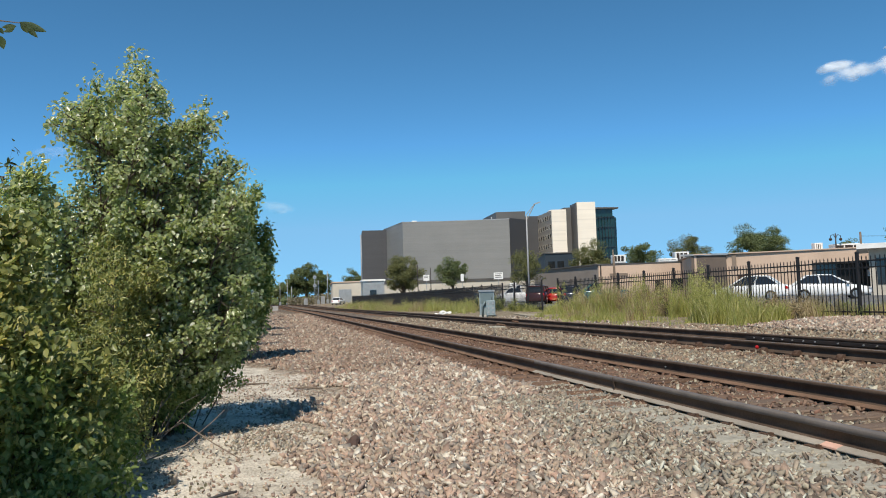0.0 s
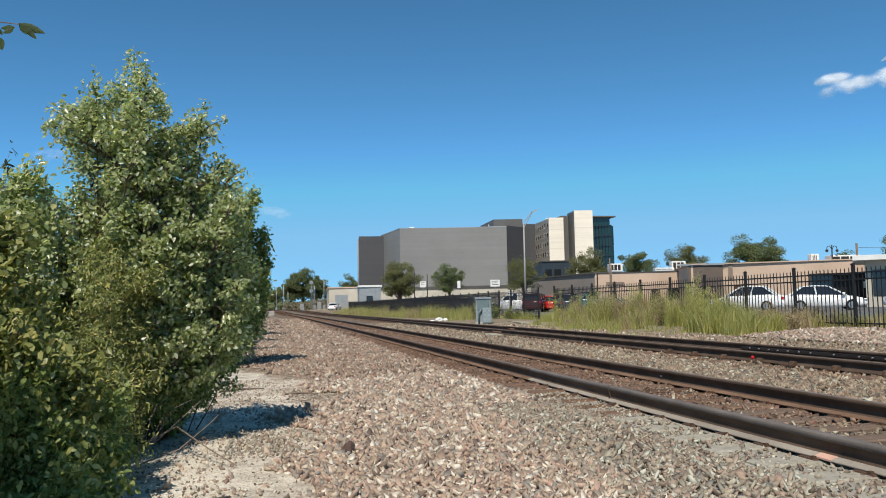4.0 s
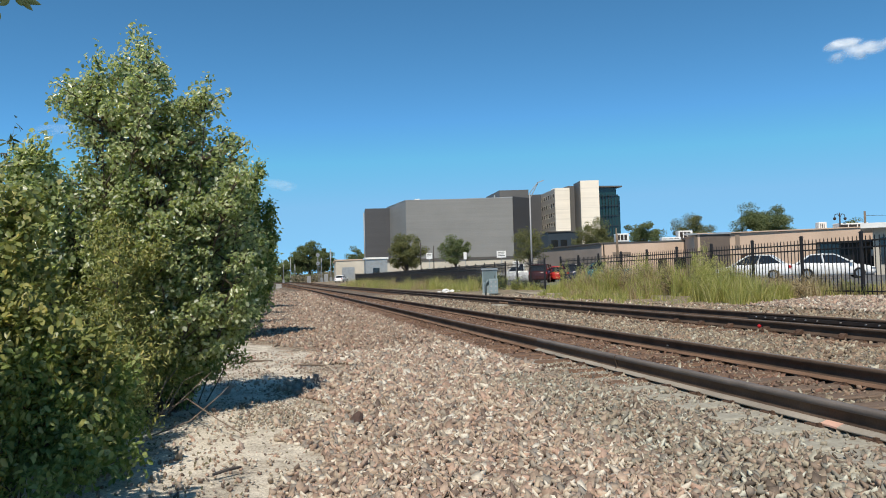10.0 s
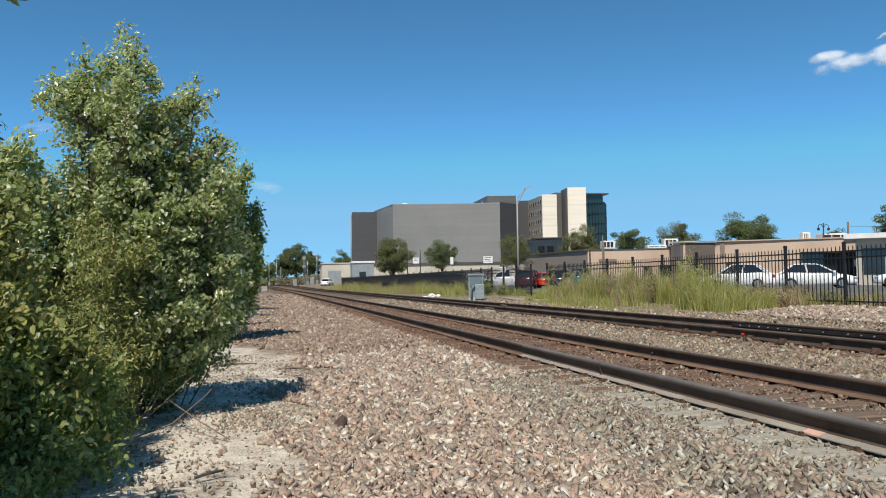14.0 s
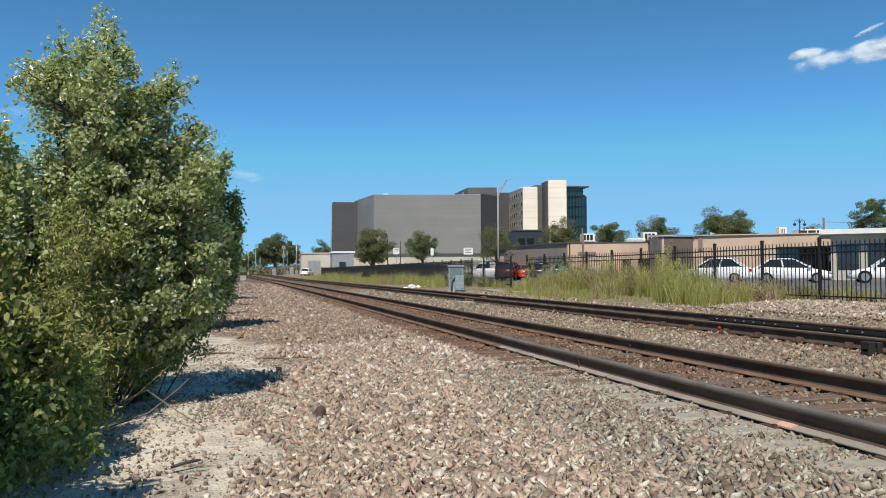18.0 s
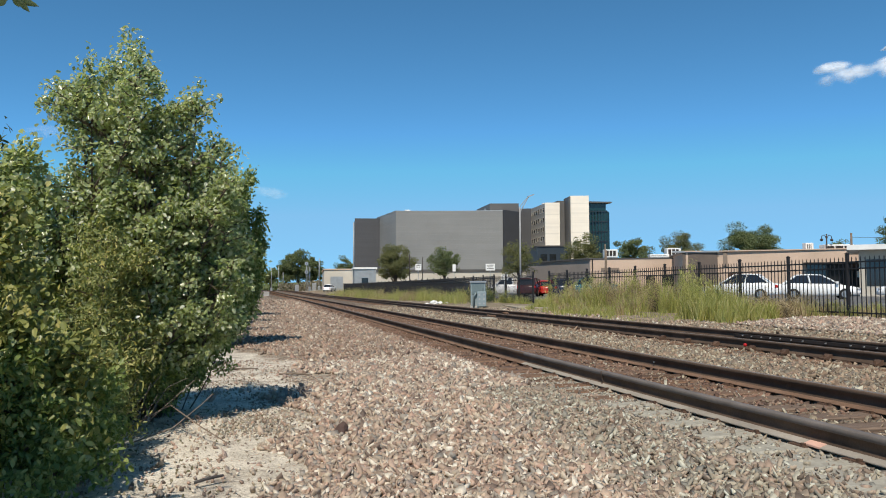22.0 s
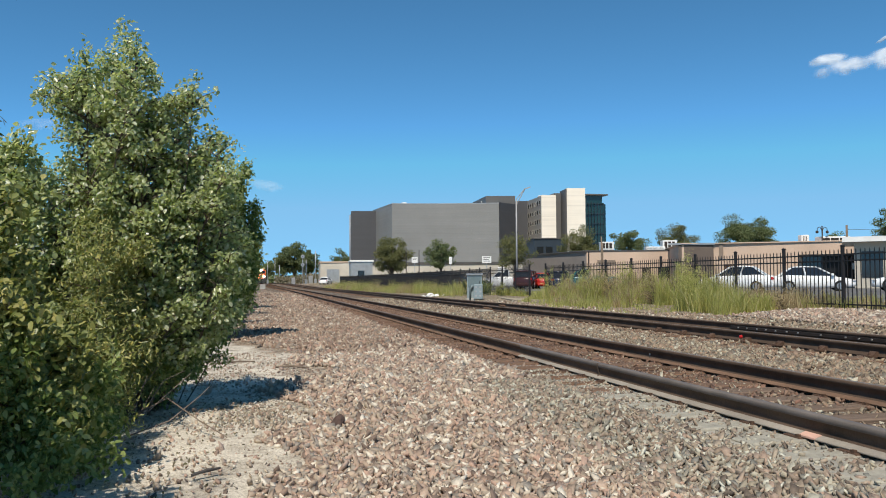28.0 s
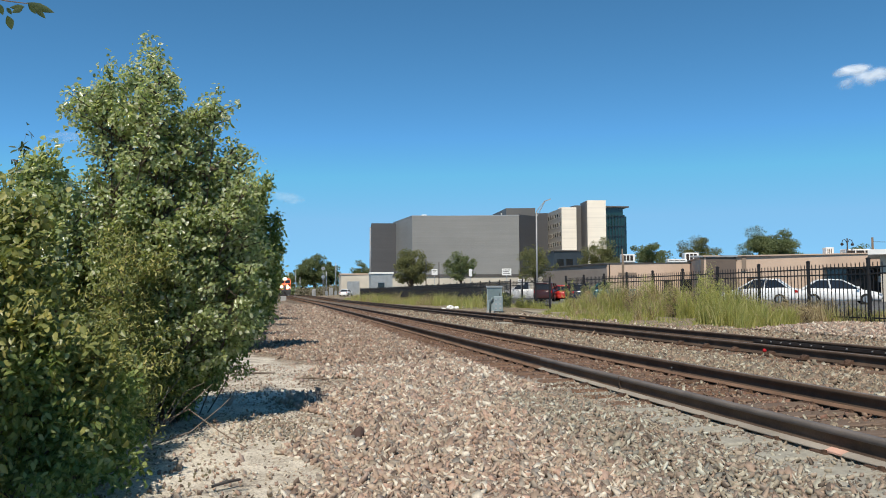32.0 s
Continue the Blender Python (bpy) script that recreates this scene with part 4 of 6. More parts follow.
# dense stretch of weeds along the fence, from the tall clump to the gap
for k in range(330):
    t = 2.2 + rg.uniform(0, 6.3)
    x, y = post_xy(t)
    off = rg.uniform(-0.3, 2.0 + (1.3 if t > 3.2 else 0))
    if noise.noise((x * 0.8 - off, y * 0.55, 2)) < 0.06:
        continue
    h = rg.uniform(0.55, 1.25) * max(0.25, 1.15 - 0.28 * off) * (1.18 - 0.5 * smoothstep(5.5, 8.6, t))
    off *= 1 - 0.6 * smoothstep(7.0, 8.5, t)
    (dry if rg.random() < 0.22 else spots).append((x - off, y, rg.uniform(0.12, 0.32), rg.randint(35, 80), h))
for k in range(60):
    x, y = post_xy(rg.uniform(-0.2, 2.3))
    (dry if rg.random() < 0.55 else spots).append((x - rg.uniform(-0.9, 0.6), y, 0.2, 28, rg.uniform(0.2, 0.55)))
# beyond the gap and behind the fence it thins out
for k in range(150):
    t = 13.0 + 34 * rg.uniform(0, 1) ** 1.2
    x, y = post_xy(t)
    h = rg.uniform(0.45, 1.0) + 0.9 * max(-0.3, noise.noise((x, y * 0.21, 4)))
    (dry if rg.random() < 0.25 else spots).append((x - rg.uniform(0.1, 2.6), y, rg.uniform(0.25, 0.7), 75, h))
for k in range(34):
    x, y = post_xy(rg.uniform(9.9, 12.6))
    spots.append((x - rg.uniform(-0.6, 0.3), y, 0.3, 45, rg.uniform(0.25, 0.6)))
for k in range(26):
    x, y = post_xy(rg.uniform(8.8, 10.0))
    spots.append((x + rg.uniform(0.2, 1.6), y, 0.3, 45, rg.uniform(0.3, 0.6)))
for k in range(60):
    x, y = rg.uniform(11.6, 14.0), rg.uniform(22, 33)
    spots.append((x, y, rg.uniform(0.1, 0.35), 22, rg.uniform(0.1, 0.3)))
# the tall feathery clump before the fence
for k in range(46):
    t = rg.uniform(0.5, 1.8)
    x, y = post_xy(t)
    spots.append((x - rg.uniform(1.5, 3.2) + 0.25 * t, y, rg.uniform(0.12, 0.3), 60, rg.uniform(0.35, 0.7) + 0.42 * smoothstep(0.4, 2.0, t) * rg.uniform(0.4, 1.8)))
# short dry growth behind the fence, towards the car park
for k in range(170):
    x, y = rg.uniform(16.1, 18.5), rg.uniform(13, 30)
    (dry if rg.random() < 0.6 else spots).append((x, y, rg.uniform(0.15, 0.35), 32, rg.uniform(0.15, 0.42)))
grass("tall_grass", "tall yellow-green weeds and grass along the fence", spots, M_GRASS, 5, 1.0, 0.009)
dry += [(*(post_xy(t) - Vector((rg.uniform(0.1, 1.0), 0))), 0.28, 70, rg.uniform(0.9, 1.4)) for t in (4.3, 4.6, 4.8, 5.0, 5.2, 5.3, 5.6, 5.8, 6.2, 6.6)]
dry += [(*(post_xy(t) - Vector((rg.uniform(-0.2, 0.7), 0))), 0.35, 90, rg.uniform(0.45, 0.85)) for t in (0.55, 0.7, 0.9, 1.1, 1.3, 1.45, 1.6, 1.75)]
grass("dry_grass", "dry straw-coloured weeds against the fence", dry, M_STRAW, 6, 1.0, 0.009)
# tall weeds: post number along the fence, metres before it, height, seed, leaf
WEEDS = tuple((2.5 + 0.52 * k, 0.25 + 0.9 * ((k * 7) % 5) / 5, 1.15 + 0.55 * ((k * 5) % 7) / 7, 80 + k, M_GRASS if k % 4 != 2 else M_STRAW) for k in range(12)) + ((1.75, 2.2, 1.5, 61, M_GRASS), (1.95, 2.0, 1.85, 62, M_GRASS), (2.1, 1.7, 1.7, 72, M_GRASS), (1.4, 2.5, 0.9, 73, M_GRASS), (0.92, 1.1, 0.85, 54, M_STRAW), (0.55, 1.0, 0.65, 65, M_STRAW), (5.1, 0.8, 1.3, 56, M_STRAW), (5.9, 0.9, 1.25, 68, M_STRAW),
         (13.2, 1.4, 1.1, 57, M_LEAF_SHADE), (12.2, 1.0, 1.0, 58, M_LEAF_SHADE), (11.5, 0.6, 0.8, 70, M_LEAF_YEL), (12.7, 0.4, 0.9, 71, M_LEAF_YEL))
for wx, wy, wh, ws_, wm in WEEDS:
    x, y = post_xy(wx)
    x -= wy
    g = ground_z(x, y)
    r = random.Random(ws_)
    shrub("weed", "tall feathery yellow-green weed growing before the fence" if wm != M_STRAW else "dry brown tangled weed against the fence", "weed",
          [((x + r.uniform(-0.15, 0.15), y + r.uniform(-0.15, 0.15), g), (x + r.uniform(-0.35, 0.35), y + r.uniform(-0.4, 0.4), g + wh * r.uniform(0.55, 1.0))) for _ in range(7)],
          1900 if wm != M_STRAW else 900, 0.10 if wm != M_STRAW else 0.22, 0.27 if wm != M_STRAW else 0.5, wm, ws_, branches=30, low=0.05, base_r=0.006, jitter=0.045, drawn=wm == M_STRAW, slim=0.12 if wm != M_STRAW else 0.05, group="weeds along the fence")


def tree(label, x, y, height, width, trunk_h, mat, seed, n=2600, size=0.34, group="trees in the distance"):
    """Trunk with limbs and a crown of leaf clumps with gaps."""
    rng = np.random.default_rng(seed)
    z = ground_z(x, y)
    ob = thing("tree", label, "tree", pose(x, y, z), group)
    m = Mesh().tube([(0, 0, -0.05), (0.05, 0.03, trunk_h * 0.6), (0.0, 0.0, trunk_h), (0.1, 0, height * 0.75)], [0.05 * width * 0.6 + 0.06, 0.03 * width + 0.05, 0.03 * width + 0.03, 0.03], 7)
    ch = height - trunk_h
    clumps = []
    for i in range(60):
        d = rng.normal(size=3)
        d /= np.linalg.norm(d)
        r = rng.uniform(0.3, 1.0)
        c = np.array([d[0] * width / 2 * r, d[1] * width / 2 * r, trunk_h + ch * 0.5 + d[2] * ch / 2 * r])
        c[:2] *= 1.0 - 0.40 * max(0, (c[2] - trunk_h) / ch - 0.45)
        c[2] = max(c[2], trunk_h + ch * 0.16)
        clumps.append((c, rng.uniform(0.08, 0.17)))
        if i % 5 == 0:
            m.tube([(0, 0, trunk_h * 0.9), tuple(c * [0.5, 0.5, 1] * [1, 1, 0.85]), tuple(c)], [0.05 + 0.008 * width, 0.03, 0.015], 5)
    part("trunk", m, M_BARK, ob, smooth=True)
    n, size = int(n * 5.0), size * 0.45
    k = rng.integers(0, len(clumps), n)
    C, R = np.array([c for c, _ in clumps])[k], np.array([q for _, q in clumps])[k]
    p = rng.normal(size=(n, 3))
    p /= np.linalg.norm(p, axis=1)[:, None]
    p = C + p * (R * width * rng.uniform(0.2, 1.0, n) ** 0.6)[:, None] * [1.05, 1.05, 0.85 * min(1.0, ch / width)]
    v, f = leaf_cloud(p, size, rng, 0.4)
    part("crown", raw_mesh("crown", v, f, mat), None, ob)
    return ob


# ---- trees of the middle distance ----
tree("round green street tree in the car park", 17.2, 98.5, 6.6, 5.4, 1.7, M_LEAF_OLIVE, 31, 3000, 0.34)
tree("small green street tree in the car park", 22.3, 92.3, 6.0, 4.3, 2.1, M_LEAF_FAR, 32, 1700, 0.32)
tree("thin olive tree before the grey building", 29.6, 85.2, 6.3, 5.3, 1.9, M_LEAF_OLIVE, 33, 1100, 0.30)
tree("pale olive tree before the cream tower", 53.6, 120.5, 10.3, 7.0, 3.0, M_LEAF_OLIVE, 34, 2200, 0.42)
tree("dark green tree behind the low buildings", 70.9, 136.8, 10.8, 9.0, 3.0, M_LEAF_FAR, 35, 2600, 0.5)
tree("rounded green tree behind the low buildings", 79.9, 134.6, 11.3, 9.4, 3.0, M_LEAF_OLIVE, 36, 3000, 0.5)
tree("large green tree behind the low buildings", 94.0, 131.1, 14.3, 12.4, 4.0, M_LEAF_FAR, 37, 5200, 0.52)
tree("tall tree at the edge of the car park", 98.6, 100.5, 13.0, 6.5, 4.0, M_LEAF_FAR, 38, 2200, 0.5)
tree("dark tree at the edge of the car park", 104.0, 99.0, 11.6, 9.0, 3.0, M_LEAF_FAR, 39, 2400, 0.5)
tree("small tree far behind the roofs", 112.0, 128.0, 10.0, 9.0, 3.0, M_LEAF_FAR, 40, 1800, 0.5)
for i, (tx, ty, th, tw) in enumerate(((12.4, 262, 14.2, 12), (17.2, 266, 11.6, 10), (8.5, 268, 10.5, 9), (4.0, 310, 9.0, 8), (-6.0, 250, 13.0, 12), (-9, 200, 12, 11), (35.8, 330, 14.0, 12), (31.0, 330, 8.2, 8))):
    tree("dark leafy tree beyond the crossing", tx, ty, th, tw, 2.5, M_LEAF_FAR, 70 + i, 2600, 0.8)


# ---- big building ----
def block(parent, name, mat, plan, z0, z1, label=""):
    return part(name, Mesh().prism(plan, "z", z0, z1), mat, parent, label)


def coping(parent, plan, z, mat, out=0.25, h=0.5):
    cx, cy = sum(p[0] for p in plan) / len(plan), sum(p[1] for p in plan) / len(plan)
    ring = [(cx + (x - cx) * (1 + out / 20), cy + (y - cy) * (1 + out / 20)) for x, y in plan]
    return part("coping", Mesh().prism(ring, "z", z, z + h), mat, parent)


def grand_building():
    ob = thing("office_building", "large grey clad building with a cream tower and dark glass", "building")
    z0 = 0.9
    curve = [(48.2 + 38.1 * u, 275.4 - 9.3 * u + 6.0 * u * (1 - u)) for u in (i / 20 for i in range(21))]
    hall = curve + [(97, 300), (60, 318), (46.2, 314), (45.5, 303)]
    block(ob, "hall", M_CLAD, hall,  z0, 29.6, "pale grey clad curved hall without windows")
    block(ob, "side_wing", M_CLAD_DARK, [(36.2, 300.5), (45.86, 299.2), (45.49, 303.2), (44, 312), (38, 318)], z0, 29.05, "dark grey clad wing")
    coping(ob, hall, 29.6, M_STEEL, 0.1, 0.25)
    block(ob, "service_core", M_CLAD_BROWN, [(84.6, 276.6), (95.3, 274.0), (96.5, 299.9), (86, 299.9)], z0, 33.4, "dark brown-grey stair core")
    block(ob, "side_wall", M_CLAD_DARK, [(86.4, 265.95), (95.4, 272.6), (95.3, 273.6), (86.7, 268.0)], z0, 30.0, "dark side wall")
    block(ob, "link", M_CLAD_DARK, [(95.0, 284), (103.2, 281.5), (104, 300), (95, 300)], z0, 32.4)
    # wing in the darkened cream; its front gets a bright skin, as if sunlit
    block(ob, "window_wing", M_CREAM_SHADED, [(103.1, 282.3), (101.4, 262.4), (106.6, 262.3), (109, 300), (104, 300)], z0, 32.3, "cream wing with rows of windows")
    block(ob, "cream_wall", M_CREAM, [(101.3, 262.35), (101.3, 262.0), (106.5, 260.8), (106.6, 262.2)], z0, 32.5, "sunlit cream wall")
    block(ob, "recess", M_CLAD_BROWN, [(106.7, 263.0), (112.8, 262.0), (113, 298), (108, 298)], z0, 33.4, "dark recessed wall")
    block(ob, "tower", M_CREAM, [(108.5, 255.4), (114.9, 253.8), (116.2, 262.5), (109.9, 264.0)], z0, 34.4, "cream lift tower")
    # dark skin paints the tower's less lit left side
    block(ob, "tower_side", M_CLAD_BROWN, [(108.2, 255.9), (108.48, 255.5), (109.7, 263.0), (109.2, 263.5)], z0, 34.2)
    block(ob, "glass_wing", M_TEALGLASS, [(115.4, 256.2), (123.0, 255.6), (123.6, 260.5), (126.3, 261.0), (128, 290), (116.5, 290)], z0, 29.4, "dark teal glass wing")
    block(ob, "glass_top", M_TEALGLASS, [(115.4, 256.25), (122.4, 255.7), (123, 290), (116.5, 290)], 29.4, 32.0)
    block(ob, "roof_slab", M_CLAD_BROWN, [(114.9, 255.0), (124.2, 254.4), (124.8, 290), (115.5, 290)], 32.0, 32.5, "thin overhanging roof")
    block(ob, "penthouse", M_CLAD_BROWN, [(75.5, 288.5), (90.5, 285.0), (91, 296), (76, 298)], 29.6, 31.25, "low dark plant room on the roof")
    part("antenna", Mesh().tube([(84.6, 283, 29.6), (84.6, 283, 32.2)], 0.12, 6).tube([(85.3, 283, 29.6), (85.3, 283, 31.9)], 0.1, 6), M_WHITE, ob)
    # floors and mullions of the glass
    for k in range(8):
        part("floor_band", Mesh().box(115.5, 123.2, 255.35, 255.75, 3.6 + 3.6 * k, 3.8 + 3.6 * k), M_NAVY, ob)
    for k in range(7):
        part("mullion", Mesh().box(115.8 + 1.15 * k, 115.92 + 1.15 * k, 255.5, 255.8, z0, 29.4), M_NAVY, ob)
    # windows of the cream wing, each with its frame and pane
    win = Mesh().box(-0.05, 0.0, -0.45, 0.45, 0.0, 1.6).mesh("window", M_DARKGLASS)
    frame_m = Mesh()
    for a, b, c, d in ((-0.52, 0.52, -0.07, 0.0), (-0.52, 0.52, 1.6, 1.67), (-0.52, -0.45, 0, 1.6), (0.45, 0.52, 0, 1.6)):
        frame_m.box(-0.07, 0.0, a, b, c, d)
    frame_me = frame_m.mesh("window_frame", M_CREAM)
    for r_ in range(8):
        for c_ in range(6):
            u = (c_ + 0.6) / 6.3
            at = pose(101.4 + 1.7 * u - 0.02, 262.4 + 19.9 * u, 4.6 + 3.5 * r_, 0, 0, 4.9)
            w = part("window", win, None, ob, at=at)
            part("window_frame", frame_me, None, w)
    # rooftop plant
    for x, y, w, h in ((54, 283, 1.0, 1.3), (88, 285, 1.6, 1.2), (78, 282, 5.0, 0.9), (104, 270, 0.7, 1.0), (72, 286, 1.2, 1.0)):
        part("roof_unit", Mesh().box(x - w, x + w, y - 1, y + 1, 29.6 if x < 86 else 32.2, (29.6 if x < 86 else 32.2) + h, 0.1), M_WHITE if w < 1.3 else M_CLAD_BROWN, ob)
    return ob


grand_building()


def low_building(name, label, plan, z0, z1, wall, roof=M_ROOF, lip=0.22):
    ob = thing(name, label, "building")
    part("wall", Mesh().prism(plan, "z", z0 - 0.3, z1), wall, ob)
    cx, cy = sum(p[0] for p in plan) / len(plan), sum(p[1] for p in plan) / len(plan)
    ring = [(x + 0.18 * (1 if x > cx else -1), y + 0.18 * (1 if y > cy else -1)) for x, y in plan]
    part("roof", Mesh().prism(ring, "z", z1, z1 + lip), roof, ob)
    return ob


def wall_box(ob, name, a, b, u0, u1, z0, z1, mat, out=0.06, label=""):
    """A flat fitting on the wall that runs from a to b; u in metres along it."""
    a, b = Vector((*a, 0)), Vector((*b, 0))
    d = (b - a).normalized()
    n = Vector((d.y, -d.x, 0))
    p, q = a + d * u0, a + d * u1
    return part(name, Mesh().prism([tuple((p - n * 0.02)[:2]), tuple((q - n * 0.02)[:2]), tuple((q + n * out)[:2]), tuple((p + n * out)[:2])], "z", z0, z1), mat, ob, label)


navy = low_building("navy_block", "dark navy panelled block behind the low buildings", [(52.9, 141.3), (58.7, 139.9), (62, 152), (56, 154)], 0.6, 9.3, M_NAVY)
for k in range(2):
    wall_box(navy, "window", (52.9, 141.3), (58.7, 139.9), 0.6 + 1.8 * k, 1.9 + 1.8 * k, 6.2, 7.8, M_DARKGLASS)

lb = low_building("low_shop_building", "low flat-roofed building with taupe side and beige front", [(33.5, 93.6), (35.6, 78.7), (36.0, 78.6), (48.0, 76.2), (50, 95)], 0.35, 4.32, M_TAUPE, M_ROOF, 0.13)
part("front_wall", Mesh().prism([(35.64, 78.55), (48.0, 76.05), (48.05, 76.18), (35.7, 78.68)], "z", 0.3, 4.3), M_BEIGE, lb, "beige rendered front wall")
wall_box(lb, "sign_board", (35.64, 78.55), (48.0, 76.05), 1.2, 3.2, 3.0, 3.35, M_DULLBRICK, 0.1)
wall_box(lb, "door", (35.64, 78.55), (48.0, 76.05), 6.2, 7.2, 0.4, 2.5, M_DARKIRON, 0.05)
wall_box(lb, "window", (35.64, 78.55), (48.0, 76.05), 8.0, 10.4, 1.3, 2.5, M_DARKGLASS, 0.05)
wall_box(lb, "downpipe", (35.64, 78.55), (48.0, 76.05), 0.15, 0.28, 0.3, 4.3, M_DARKIRON, 0.1)

rb2 = low_building("brick_store_building", "long flat-roofed beige store building facing the car park", [(40.6, 67.2), (43.6, 66.5), (56.5, 57.9), (66, 70), (48, 84)], 0.35, 4.62, M_BEIGE, M_BEIGE, 0.1)
part("brown_wall", Mesh().prism([(40.3, 67.3), (43.55, 66.35), (43.6, 66.6), (41, 68)], "z", 0.3, 4.55), M_BROWNWALL, rb2, "grey-brown end wall")
part("eave", Mesh().prism([(39.3, 67.5), (43.6, 66.15), (43.7, 67.2), (40.5, 68.5)], "z", 4.55, 4.72), M_STEEL, rb2, "pale metal eave")
A, B = (43.6, 66.42), (56.5, 57.82)
wall_box(rb2, "shop_front", A, B, 7.9, 12.4, 0.4, 3.25, M_DARKGLASS, 0.05, "dark shop front")
wall_box(rb2, "canopy", A, B, 7.6, 12.7, 3.25, 3.42, M_DARKIRON, 0.9, "dark flat canopy")
wall_box(rb2, "poster", A, B, 12.0, 12.3, 2.0, 2.6, M_WHITE, 0.09)
# narrow brown strip on the upper wall
wall_box(rb2, "wall_strip", A, B, 0.5, 0.9, 3.2, 4.6, M_DULLBRICK, 0.05)
wall_box(rb2, "door", A, B, 1.0, 2.0, 0.4, 2.5, M_RUST, 0.05, "dull rust-red door")

ws = thing("white_canopy_building", "building with a deep white roof edge beyond the fence", "building")
part("fascia", Mesh().prism([(45.3, 51.4), (52.5, 44.5), (60, 52), (52, 59)], "z", 4.05, 4.45), M_WHITE, ws, "white roof edge")
part("wall", Mesh().prism([(46.6, 51.6), (52.6, 45.9), (58.5, 52), (52, 57.6)], "z", 0.3, 4.05), M_PALE, ws, "pale wall under the roof edge")
part("pillar", Mesh().box(48.9, 49.2, 47.9, 48.2, 0.3, 4.05), M_STEEL, ws)
A2, B2 = (46.6, 51.6), (52.6, 45.9)
for u in (0.5, 2.6, 4.7, 6.6):
    wall_box(ws, "window", A2, B2, u, u + 1.5, 1.2, 3.3, M_DARKGLASS, 0.04)


def roof_unit(label, x, y, z, w, d, h):
    ob = thing("rooftop_unit", label, "rooftop unit", pose(x, y, z, 0, 0, -14), "rooftop units")
    part("housing", Mesh().box(-w / 2, w / 2, -d / 2, d / 2, 0.12, h, 0.04), M_WHITE, ob)
    part("curb", Mesh().box(-w / 2 + 0.1, w / 2 - 0.1, -d / 2 + 0.1, d / 2 - 0.1, 0, 0.12), M_STEEL, ob)
    for k in range(3):
        part("grille", Mesh().box(-w / 2 + 0.15 + k * (w - 0.3) / 3, -w / 2 + 0.05 + (k + 1) * (w - 0.3) / 3, -d / 2 - 0.02, -d / 2, 0.3, h - 0.15), M_DARKIRON, ob)
    return ob


roof_unit("white air conditioner on the low roof", 39.0, 80.5, 4.45, 1.5, 1.2, 1.05)
roof_unit("white air conditioner on the low roof", 46.6, 80.0, 4.45, 1.6, 1.3, 1.25)
roof_unit("low white duct on the low roof", 44.6, 79.6, 4.45, 2.2, 1.0, 0.5)
roof_unit("low white unit on the store roof", 57.0, 66.0, 4.72, 3.0, 1.2, 0.7)
roof_unit("grey unit on the store roof", 54.4, 67.0, 4.72, 0.8, 0.8, 0.9)

# pale buildings further along
low_building("pale_workshop", "long pale low building behind the street trees", [(19.5, 150.6), (52, 142.5), (54, 155), (22, 162)], 0.75, 4.4, M_PALE, M_ROOF, 0.5)
bb = low_building("beige_warehouse", "beige warehouse with a roller door near the crossing", [(13.8, 171.4), (20.5, 170.0), (24, 190), (15, 192)], 0.85, 5.4, M_PALE, M_BEIGE, 0.25)
wall_box(bb, "roller_door", (13.8, 171.4), (20.5, 170.0), 1.4, 4.2, 0.9, 3.9, M_STEEL, 0.05, "pale grey roller door")
sh = low_building("white_shed", "small pale grey shed with white roof edge", [(15.6, 129.9), (19.2, 129.2), (20, 135), (16, 136)], 0.65, 4.5, M_STEEL, M_WHITE, 0.3)
wall_box(sh, "window", (15.6, 129.9), (19.2, 129.2), 1.2, 2.3, 2.0, 3.0, M_DARKGLASS, 0.05)
wall_box(sh, "sill", (15.6, 129.9), (19.2, 129.2), 1.1, 2.4, 1.85, 2.0, M_WHITE, 0.1)


# ---- masts, signs, cabinet ----
def mast(label, x, y, top, r, mat, name="utility_pole", cat="pole"):
    ob = thing(name, label, cat, pose(x, y, ground_z(x, y)))
    part("pole", Mesh().tube([(0, 0, -0.05), (0, 0, top * 0.5), (0, 0, top)], [r, r * 0.85, r * 0.65], 8), mat, ob, smooth=True)
    return ob


lamp = mast("tall grey street lamp with a slim slanting arm", 23.1, 66.1, 8.2, 0.10, M_MAST, "street_lamp", "street lamp")
part("base", Mesh().box(-0.2, 0.2, -0.2, 0.2, 0, 0.35, 0.03), M_CONCRETE, lamp)
part("arm", Mesh().tube([(0, 0, 7.7), (0.55, -0.14, 8.75), (0.8, -0.2, 9.2)], 0.04, 6).tube([(-0.02, 0, 8.2), (0.4, -0.1, 8.75), (0.8, -0.2, 9.22)], 0.035, 6), M_MAST, lamp)
part("luminaire", Mesh().loft([[(0.7, -0.3, 9.1), (0.7, -0.06, 9.1), (0.7, -0.06, 9.2), (0.7, -0.3, 9.2)], [(1.25, -0.4, 9.3), (1.25, -0.2, 9.3), (1.25, -0.2, 9.4), (1.25, -0.4, 9.4)]]), M_MAST, lamp)
tall = mast("slender pale metal pole beside the grey building", 17.8, 149.6, 13.6, 0.17, M_MAST)
mast("dark slim lamp pole in the car park", 15.4, 79.5, 4.6, 0.06, M_DARKIRON)
mast("dark slim lamp pole in the car park", 16.7, 79.0, 4.2, 0.06, M_DARKIRON)
up = mast("wooden utility pole behind the store building", 53.6, 60.2, 5.8, 0.14, M_WOODPOLE)
part("wire", Mesh().tube([(0, 0, 5.4), (8, -6, 4.9), (18, -14, 5.2)], 0.02, 4), M_DARKIRON, up)
